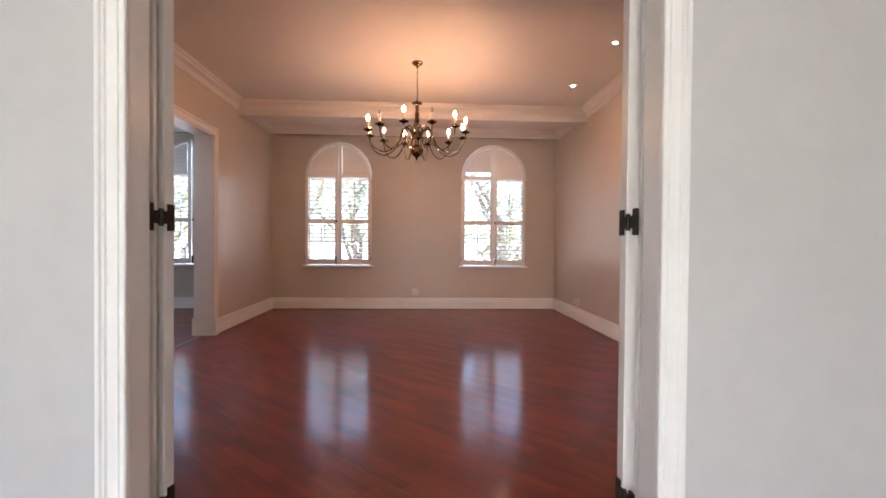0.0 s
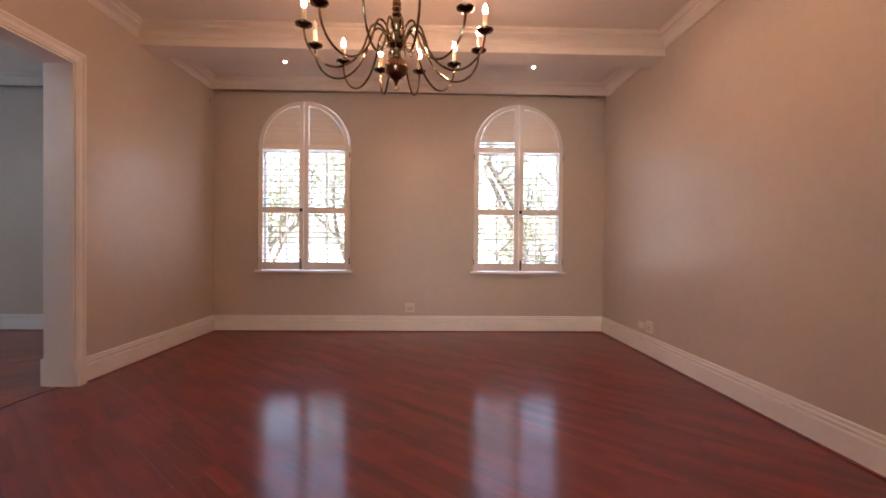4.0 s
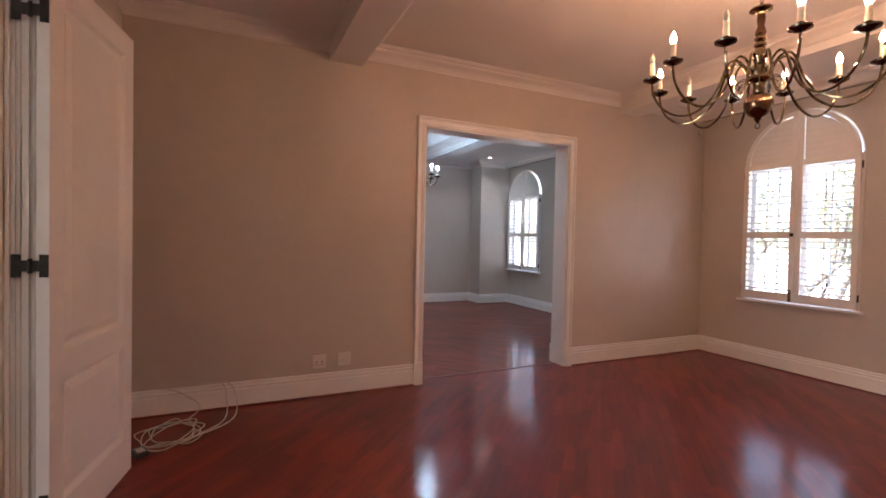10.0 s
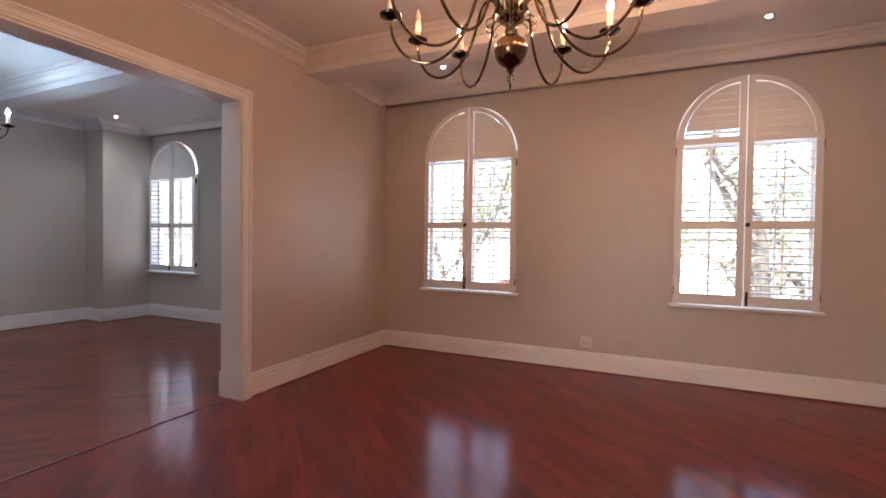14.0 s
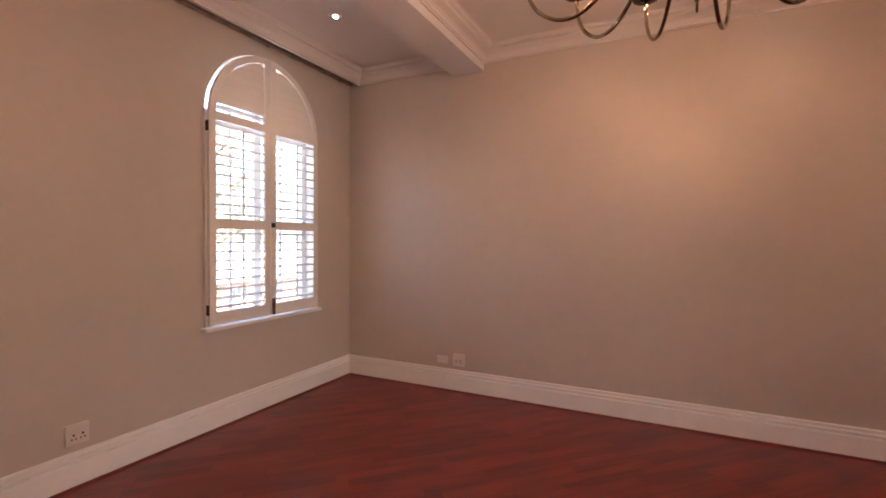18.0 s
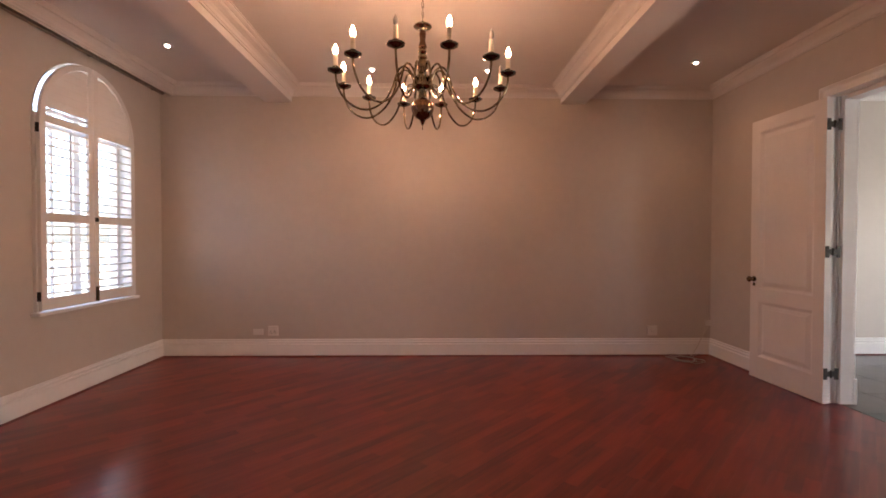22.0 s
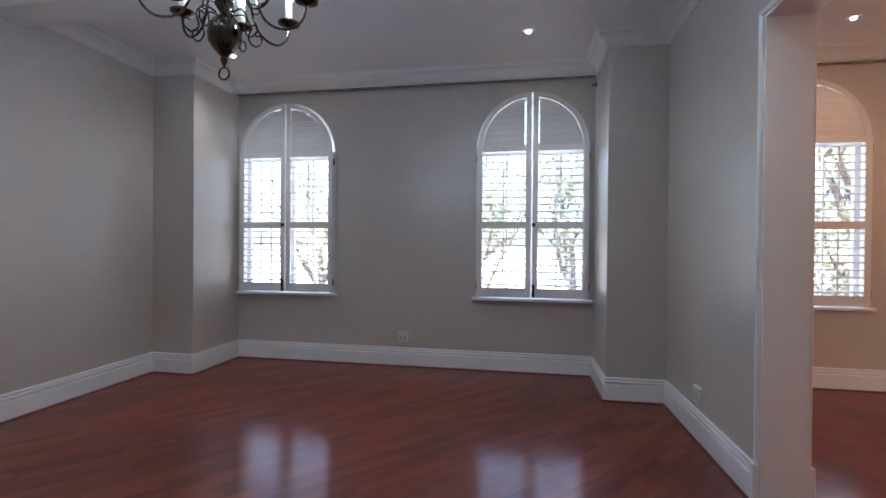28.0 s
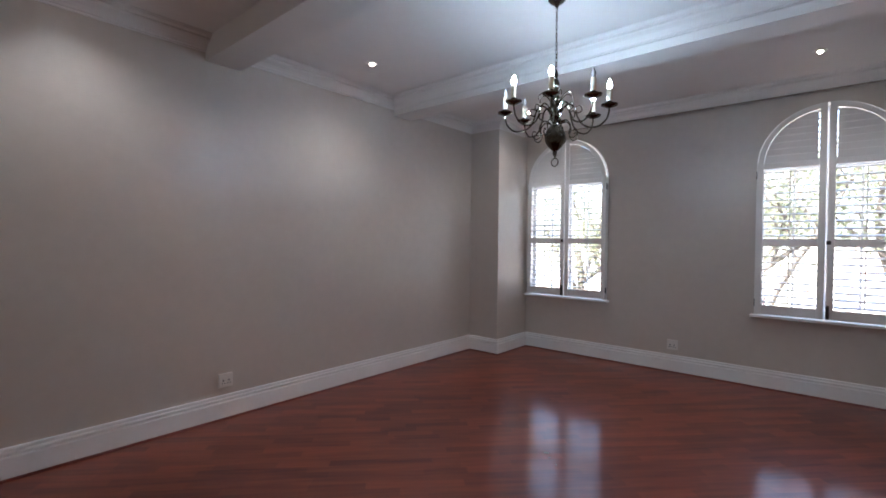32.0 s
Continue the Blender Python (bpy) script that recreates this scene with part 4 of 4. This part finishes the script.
part("plinth", boxes((KW + 0.002, KW + 0.52, -0.49, 0.12, 0.0, 0.099)), BLACKP, dw)
tagged(part("worktop", boxes((KW + 0.002, KW + 0.62, -2.3, 1.4, 0.862, 0.900), bevel=0.004), COUNTER), "polished black stone worktop", "worktop")
tap = tagged(new("kitchen_tap"), "chrome swan-neck kitchen tap", "tap")
part("base", lathe([(0.026, 0.901), (0.026, 0.912), (0.016, 0.930), (0.014, 0.960)], 16, (KW + 0.10, -0.62, 0)), STEEL, tap, smooth=True)
part("spout", tube(bmesh.new(), smooth_line([(KW + 0.10, -0.62, 0.95), (KW + 0.10, -0.62, 1.14), (KW + 0.14, -0.61, 1.22), (KW + 0.22, -0.60, 1.23), (KW + 0.27, -0.59, 1.17)], 6), 0.011, 10), STEEL, tap, smooth=True)
part("lever", tube(bmesh.new(), [(KW + 0.10, -0.60, 0.965), (KW + 0.12, -0.54, 0.985)], 0.006, 8), STEEL, tap)


# ---- outside ----
GRASS = material("garden_ground", (0.34, 0.33, 0.27), 0.9, vary=0.4, scale=1.5, stain=0.3)
BRICK = material("red_brick_wall", (0.40, 0.25, 0.20), 0.85, vary=0.2, scale=3, stain=0.25)
ROOF = material("pale_grey_roof", (0.42, 0.41, 0.41), 0.7, vary=0.15, scale=2, stain=0.15)
RENDERW = material("white_render", (0.72, 0.71, 0.69), 0.7, vary=0.05, scale=2)
PANE = material("dark_reflecting_pane", (0.10, 0.12, 0.15), 0.1, vary=0.3, scale=1)
BARK = material("grey_brown_bark", (0.105, 0.092, 0.078), 0.9, vary=0.35, scale=9, bump=0.4, bump_scale=30)
LEAF = material("green_leaf", (0.19, 0.205, 0.135), 0.55, vary=0.5, scale=1.2, stain=0.3)
lt = LEAF.node_tree
tl, mixs = lt.nodes.new("ShaderNodeBsdfTranslucent"), lt.nodes.new("ShaderNodeMixShader")
tl.inputs["Color"].default_value = (0.33, 0.355, 0.24, 1)
mixs.inputs[0].default_value = 0.45
lt.links.new(lt.nodes["Principled BSDF"].outputs[0], mixs.inputs[1])
lt.links.new(tl.outputs[0], mixs.inputs[2])
lt.links.new(mixs.outputs[0], lt.nodes["Material Output"].inputs[0])
structure("ground", boxes((-900, 900, NORTH + 0.4, 1500, -3.5, -3.3), (-900, 900, -900, NORTH + 0.4, -3.6, -3.4)), GRASS, "pale dry ground below the windows", "ground")


def neighbour(x0, x1, y0, y1, seed):
    rnd = random.Random(seed)
    hs = tagged(new("neighbour_house"), "low red brick house with white windows and a pale roof", "house", "houses across the road")
    part("wall", boxes((x0, x1, y0, y1, -3.3, -0.55)), BRICK, hs)
    bm = bmesh.new()
    zr, o = 1.15, 0.5
    ym = (y0 + y1) / 2
    v = [bm.verts.new(p) for p in ((x0 - o, y0 - o, -0.55), (x1 + o, y0 - o, -0.55), (x1 + o, y1 + o, -0.55), (x0 - o, y1 + o, -0.55), (x0 + 1.5, ym, zr), (x1 - 1.5, ym, zr))]
    for q in ((0, 1, 5, 4), (2, 3, 4, 5), (1, 2, 5), (3, 0, 4), (3, 2, 1, 0)):
        bm.faces.new([v[i] for i in q])
    part("roof", bm, ROOF, hs)
    part("gutter", boxes((x0 - o - 0.05, x1 + o + 0.05, y0 - o - 0.14, y0 - o - 0.01, -0.66, -0.50), bevel=0.02), RENDERW, hs, "white gutter board")
    x = x0 + 0.6
    while x < x1 - 1.4:
        wn_ = part("window", boxes((x, x + 1.05, y0 - 0.05, y0 - 0.002, -2.4, -0.95)), RENDERW, hs, "white window frame")
        for k in range(3):
            for j in range(2):
                part("pane", boxes((x + 0.07 + k * 0.315, x + 0.345 + k * 0.315, y0 - 0.058, y0 - 0.052, -2.32 + j * 0.69, -1.70 + j * 0.69)), PANE, wn_)
        x += 1.05 + rnd.uniform(0.9, 1.5)
    return hs


neighbour(-17.0, -6.5, 23.0, 30.0, 1)
neighbour(-4.5, 6.5, 21.5, 29.0, 2)
neighbour(8.5, 19.0, 24.0, 31.0, 3)

fence = tagged(new("balustrade"), "white balustrade along the street", "balustrade")
bx = -14.0
while bx < 14.0:
    part("baluster", boxes((bx, bx + 0.09, 14.6, 14.69, -2.2, -1.25)), RENDERW, fence)
    bx += 0.26
part("top_rail", boxes((-14.1, 14.1, 14.55, 14.74, -1.25, -1.12), bevel=0.02), RENDERW, fence)
part("base_wall", boxes((-14.1, 14.1, 14.5, 14.8, -3.3, -2.2)), BRICK, fence)


def tree(x, y, z, h, seed, girth=0.16):
    rnd = random.Random(seed)
    tr = tagged(new("tree"), "leafy garden tree with a grey-brown forked trunk", "tree", "garden trees")
    tr.location = (x, y, z)
    bm = bmesh.new()
    tips = []

    def grow(p, d, length, r, level):
        pts = [p]
        for _ in range(4):
            d = (d + Vector((rnd.uniform(-0.25, 0.25), rnd.uniform(-0.25, 0.25), rnd.uniform(-0.05, 0.18)))).normalized()
            pts.append(pts[-1] + d * length / 4)
        tube(bm, pts, r, 7 if level < 2 else 5, 0.6)
        if level >= 2:
            tips.extend(pts[1:])
        if level < 3:
            for _ in range(3 if level else 4):
                side = Vector((rnd.uniform(-1, 1), rnd.uniform(-1, 1), rnd.uniform(0.1, 0.8))).normalized()
                grow(pts[rnd.choice((2, 3, 4))], (d * 0.5 + side).normalized(), length * rnd.uniform(0.5, 0.75), r * 0.55, level + 1)
    grow(Vector((0, 0, 0)), Vector((rnd.uniform(-0.15, 0.15), 0.05, 1)), h * 0.5, girth, 0)
    part("trunk", bm, BARK, tr, smooth=True)
    verts, faces = [], []
    for t in tips:
        for _ in range(15):
            c = t + Vector((rnd.gauss(0, 0.32), rnd.gauss(0, 0.32), rnd.gauss(0, 0.25)))
            a = Vector((rnd.uniform(-1, 1), rnd.uniform(-1, 1), rnd.uniform(-0.6, 0.6))).normalized()
            b = a.cross(Vector((rnd.uniform(-1, 1), rnd.uniform(-1, 1), rnd.uniform(-1, 1)))).normalized()
            s = rnd.uniform(0.05, 0.105)
            k = len(verts)
            verts.extend([c - a * s, c + b * s * 0.45 + a * s * 0.1, c + a * s, c - b * s * 0.45 + a * s * 0.1])
            faces.append((k, k + 1, k + 2, k + 3))
    me = bpy.data.meshes.new("crown")
    me.from_pydata([tuple(v) for v in verts], [], faces)
    me.materials.append(LEAF)
    cr = new("crown", me)
    cr.parent = tr
    return tr


tree(2.5, 13.2, -3.3, 7.6, 11, 0.30)
tree(-2.4, 17.6, -3.3, 8.8, 12)
tree(-5.6, 16.9, -3.3, 9.2, 13)
tree(-10.4, 17.4, -3.3, 9.0, 14)
tree(7.0, 18.0, -3.3, 9.4, 15)
tree(0.3, 16.2, -3.3, 8.2, 16)
tree(4.4, 17.4, -3.3, 9.0, 17)
tree(-7.9, 15.9, -3.3, 8.4, 18)


# ---- sockets, sensors, cables ----
def socket(m, label, kind="double"):
    s = tagged(new("wall_socket"), label, "socket", "wall sockets")
    if kind == "half":
        part("plate", boxes((-0.055, 0.055, -0.018, -0.001, -0.032, 0.032), bevel=0.003), PLASTIC, s)
        part("cover", boxes((-0.030, 0.030, -0.021, -0.0182, -0.016, 0.016), bevel=0.001), PLASTIC, s)
    else:
        part("plate", boxes((-0.056, 0.056, -0.024, -0.001, -0.056, 0.056), bevel=0.005), PLASTIC, s)
        part("face", boxes((-0.045, 0.045, -0.0265, -0.0242, -0.046, 0.046), bevel=0.001), PLASTIC, s)
        if kind == "double":
            for dx in (-0.022, 0.022):
                part("switch", boxes((dx - 0.009, dx + 0.009, -0.031, -0.0267, 0.018, 0.036), bevel=0.001), PLASTIC, s)
                for px, pz, r in ((0, 0.008, 0.0065), (-0.010, -0.014, 0.0046), (0.010, -0.014, 0.0046)):
                    hole = lathe([(r, 0), (r, 0.001)], 10)
                    bmesh.ops.transform(hole, matrix=Matrix.Translation((dx + px, -0.0267, pz - 0.008)) @ Matrix.Rotation(radians(90), 4, "X"), verts=hole.verts)
                    part("pin_hole", hole, SLOT, s)
        elif kind == "aerial":
            for dx in (-0.014, 0.016):
                part("outlet", boxes((dx - 0.010, dx + 0.010, -0.0285, -0.0267, -0.008, 0.008), bevel=0.001), PLASTIC, s)
                part("outlet_hole", boxes((dx - 0.004, dx + 0.004, -0.0289, -0.0286, -0.003, 0.003)), SLOT, s)
    s.matrix_world = m
    return s


socket(pose(-0.265, NORTH, 0.300), "white square double socket plate above the skirting")
socket(pose(-5.325, NORTH, 0.315), "white square double socket plate above the skirting")
socket(pose(EAST, 6.776, 0.292, 0, 0, -90), "white square double socket plate above the skirting")
socket(pose(EAST, 6.945, 0.280, 0, 0, -90), "low white half-height outlet plate above the skirting", "half")
socket(pose(EAST, 2.434, 0.288, 0, 0, -90), "white square aerial outlet plate above the skirting", "aerial")
socket(pose(WEST, 3.174, 0.303, 0, 0, 90), "white square double socket plate above the skirting")
socket(pose(WEST, 3.389, 0.308, 0, 0, 90), "plain white square outlet plate above the skirting", "aerial")
socket(pose(LWEST, 3.995, 0.319, 0, 0, 90), "white square double socket plate above the skirting")
socket(pose(LEAST, 6.605, 0.303, 0, 0, -90), "white square double socket plate above the skirting")

sensor = tagged(new("alarm_sensor"), "small alarm sensor in the upper room corner, greyed for the shade there", "sensor")
# housing uses the cable grey: the corner's shade is in its colour
part("housing", boxes((-0.028, 0.028, -0.020, 0.020, -0.045, 0.045), bevel=0.008), CABLE, sensor)
part("lens", boxes((-0.018, 0.018, -0.024, -0.0205, -0.020, 0.025), bevel=0.003), CABLE, sensor, "grey sensor window")
part("bracket", boxes((-0.010, 0.010, 0.0205, 0.036, -0.015, 0.015)), PLASTIC, sensor)
sensor.matrix_world = pose(-2.664, 7.90, 2.795, 0, 0, 60) @ Matrix.Scale(0.62, 4)
br = tagged(new("rail_bracket"), "small dark curtain rail bracket beside the window recess", "bracket")
part("plate", boxes((-0.008, 0.0, -0.018, 0.018, -0.020, 0.020), bevel=0.002), IRON, br)
part("arm", boxes((-0.045, -0.0081, -0.006, 0.006, -0.006, 0.006), bevel=0.002), IRON, br)
br.matrix_world = pose(-3.386, 7.95, 2.86)

box_ = tagged(new("junction_box"), "small white cable box in the room corner", "junction box")
part("box", boxes((-0.026, 0.0, -0.060, 0.0, -0.030, 0.030), bevel=0.004), PLASTIC, box_)
part("cable", tube(bmesh.new(), smooth_line([(-0.013, -0.030, 0.031), (-0.010, -0.020, 0.16), (-0.006, -0.012, 0.32)], 5), 0.004, 6), CABLE, box_)
part("cable", tube(bmesh.new(), smooth_line([(-0.016, -0.030, -0.031), (-0.030, 0.05, -0.15), (-0.032, 0.10, -0.26), (-0.10, 0.22, -0.365)], 6), 0.004, 6), CABLE, box_)
box_.matrix_world = pose(EAST, SOUTH + 0.06, 0.375)


def cable_coil(name, x, y, rx, ry, seed, label, tails, mat, r):
    rnd = random.Random(seed)
    c = tagged(new(name), label, "cable")
    pts = []
    for i in range(46):
        a = 2 * math.pi * i / 9.3
        k = 0.55 + 0.45 * rnd.random()
        pts.append((x + rx * k * math.cos(a) + 0.04 * math.sin(a * 0.31), y + ry * k * math.sin(a) + 0.03 * math.cos(a * 0.23), 0.006 + 0.0004 * i + 0.006 * rnd.random()))
    part("coil", tube(bmesh.new(), smooth_line(pts, 6), r, 6), mat, c, smooth=True)
    for t in tails:
        part("loose_end", tube(bmesh.new(), smooth_line(t, 8), r, 6), mat, c, smooth=True)
    return c


cable_coil("coiled_cable", -2.27, 2.12, 0.25, 0.20, 4, "loose coil of pale cable on the wood floor by the skirting",
           [[(-2.14, 2.24, 0.01), (-2.36, 2.44, 0.02), (-2.56, 2.46, 0.10), (-2.665, 2.42, 0.206), (-2.672, 2.25, 0.204), (-2.672, 2.0, 0.204)],
            [(-2.10, 2.20, 0.012), (-2.34, 2.50, 0.03), (-2.58, 2.52, 0.14), (-2.67, 2.46, 0.208), (-2.674, 2.36, 0.209)],
            [(-2.45, 2.20, 0.02), (-2.55, 2.28, 0.08), (-2.64, 2.16, 0.16), (-2.67, 2.05, 0.205)]], CABLE, 0.0040)
cable_coil("coiled_cable", 1.93, 2.17, 0.17, 0.16, 6, "loose coil of pale cable in the corner by the skirting",
           [[(1.98, 2.08, 0.012), (2.08, 1.98, 0.015), (2.115, 1.90, 0.03)]], GREYC, 0.0030)
ad = tagged(new("power_adapter"), "small black and grey power adapter lying on the floor", "adapter")
part("body", boxes((-0.055, 0.055, -0.035, 0.035, 0.0, 0.030), bevel=0.006), BLACKP, ad)
part("sticker", boxes((-0.035, 0.035, -0.022, 0.022, 0.0302, 0.0310)), CABLE, ad, "pale grey label")
ad.matrix_world = pose(-2.02, 1.98, 0.001, 0, 0, 25)

CHIP = material("brown_debris", (0.22, 0.15, 0.11), 0.7, vary=0.3, scale=60)
for x, y, s, rz in ((-5.434, 5.213, 0.018, 20), (-5.385, 5.165, 0.008, 80), (-5.304, 5.102, 0.008, 130)):
    chip = tagged(part("plaster_chip", boxes((-s, s, -s * 0.45, s * 0.45, 0, 0.004), bevel=0.0015), CHIP), "tiny brown flake of debris lying on the wood floor", "debris", "floor debris")
    chip.matrix_world = pose(x, y, 0.0012, 0, 0, rz)

# ---- hall tiles ----
hall = structure("floor_hall", boxes((KW, EAST, -3.2, HALL_N + 0.09, -0.0098, -0.009)), GROUT, "dark glossy tiled hall floor", "floor")
ty = HALL_N + 0.09
tile_mesh = mesh_of(boxes((0.0015, 0.4485, 0.0015, 0.4485, -0.009, -0.001), bevel=0.001), "tile", TILE)
for i in range(18):
    for j in range(10):
        o = new("tile", tile_mesh)
        o.parent = hall
        o.location = (EAST - 0.45 * (i + 1), ty - 0.45 * (j + 1), 0)


# ---- wood strip floors ----
def plank_floor(name, x0, x1, y0, y1, seed, near, degrees, WOOD):
    rnd = random.Random(seed)
    top = structure(name, boxes((x0, x1, y0, y1, -0.011, -0.003)), EDGING, "glossy red-stained diagonal wood strip floor" if seed == 3 else "glossy red-brown diagonal wood strip floor", "floor")
    ang = radians(degrees)
    ca, sa = math.cos(ang), math.sin(ang)
    cx, cy = (x0 + x1) / 2, (y0 + y1) / 2
    half = math.hypot(x1 - x0, y1 - y0) / 2 + 0.5
    W = 0.074
    rest = ([], [])
    count = 0
    rows = int(2 * half / W)
    for r in range(rows):
        v0 = -half + r * W
        u = -half - rnd.random() * 0.5
        while u < half:
            L = rnd.choice((0.28, 0.34, 0.40, 0.50, 0.60))
            poly = [(u + 0.00015, v0 + 0.00015), (u + L - 0.00015, v0 + 0.00015), (u + L - 0.00015, v0 + W - 0.00015), (u + 0.00015, v0 + W - 0.00015)]
            u += L
            pts = [(cx + a * ca - b * sa, cy + a * sa + b * ca) for a, b in poly]
            for axis, lim, keep in ((0, x0, 1), (0, x1, -1), (1, y0, 1), (1, y1, -1)):
                res = []
                for p, q in zip(pts, pts[1:] + pts[:1]):
                    ip, iq = (p[axis] - lim) * keep >= 0, (q[axis] - lim) * keep >= 0
                    if ip:
                        res.append(p)
                    if ip != iq:
                        t = (lim - p[axis]) / (q[axis] - p[axis])
                        res.append((p[0] + t * (q[0] - p[0]), p[1] + t * (q[1] - p[1])))
                pts = res
                if not pts:
                    break
            if len(pts) < 3:
                continue
            area = abs(sum(p[0] * q[1] - q[0] * p[1] for p, q in zip(pts, pts[1:] + pts[:1]))) / 2
            if area < 2e-4:
                continue
            mx, my = sum(p[0] for p in pts) / len(pts), sum(p[1] for p in pts) / len(pts)
            tu, tv = rnd.uniform(-0.0005, 0.0005), rnd.uniform(-0.0018, 0.0018)
            top_z = [0.0004 + ((x - mx) * ca + (y - my) * sa) * tu + ((y - my) * ca - (x - mx) * sa) * tv for x, y in pts]
            if near[0] < mx < near[1] and near[2] < my < near[3] and count < 300:
                me = bpy.data.meshes.new("wood_strip")
                n = len(pts)
                me.from_pydata([(x, y, z) for (x, y), z in zip(pts, top_z)] + [(x, y, -0.003) for x, y in pts], [],
                               [tuple(range(n))] + [(i, i + n, (i + 1) % n + n, (i + 1) % n) for i in range(n)])
                me.materials.append(WOOD)
                ob = new("wood_strip", me)
                ob.parent = top
                count += 1
            else:
                k = len(rest[0])
                n = len(pts)
                rest[0].extend([(x, y, z) for (x, y), z in zip(pts, top_z)] + [(x, y, -0.003) for x, y in pts])
                rest[1].append(tuple(range(k, k + n)))
                rest[1].extend([(k + i, k + i + n, k + (i + 1) % n + n, k + (i + 1) % n) for i in range(n)])
    me = bpy.data.meshes.new("wood_strips")
    me.from_pydata(rest[0], [], rest[1])
    me.materials.append(WOOD)
    ob = new("wood_strips", me)
    ob.parent = top
    tagged(ob, kind="stuff")
    return top


plank_floor("floor_dining", -2.806, EAST, HALL_N + 0.10, NORTH, 3, (-1.5, 0.9, 4.3, 7.0), -44, WOOD_DINING)
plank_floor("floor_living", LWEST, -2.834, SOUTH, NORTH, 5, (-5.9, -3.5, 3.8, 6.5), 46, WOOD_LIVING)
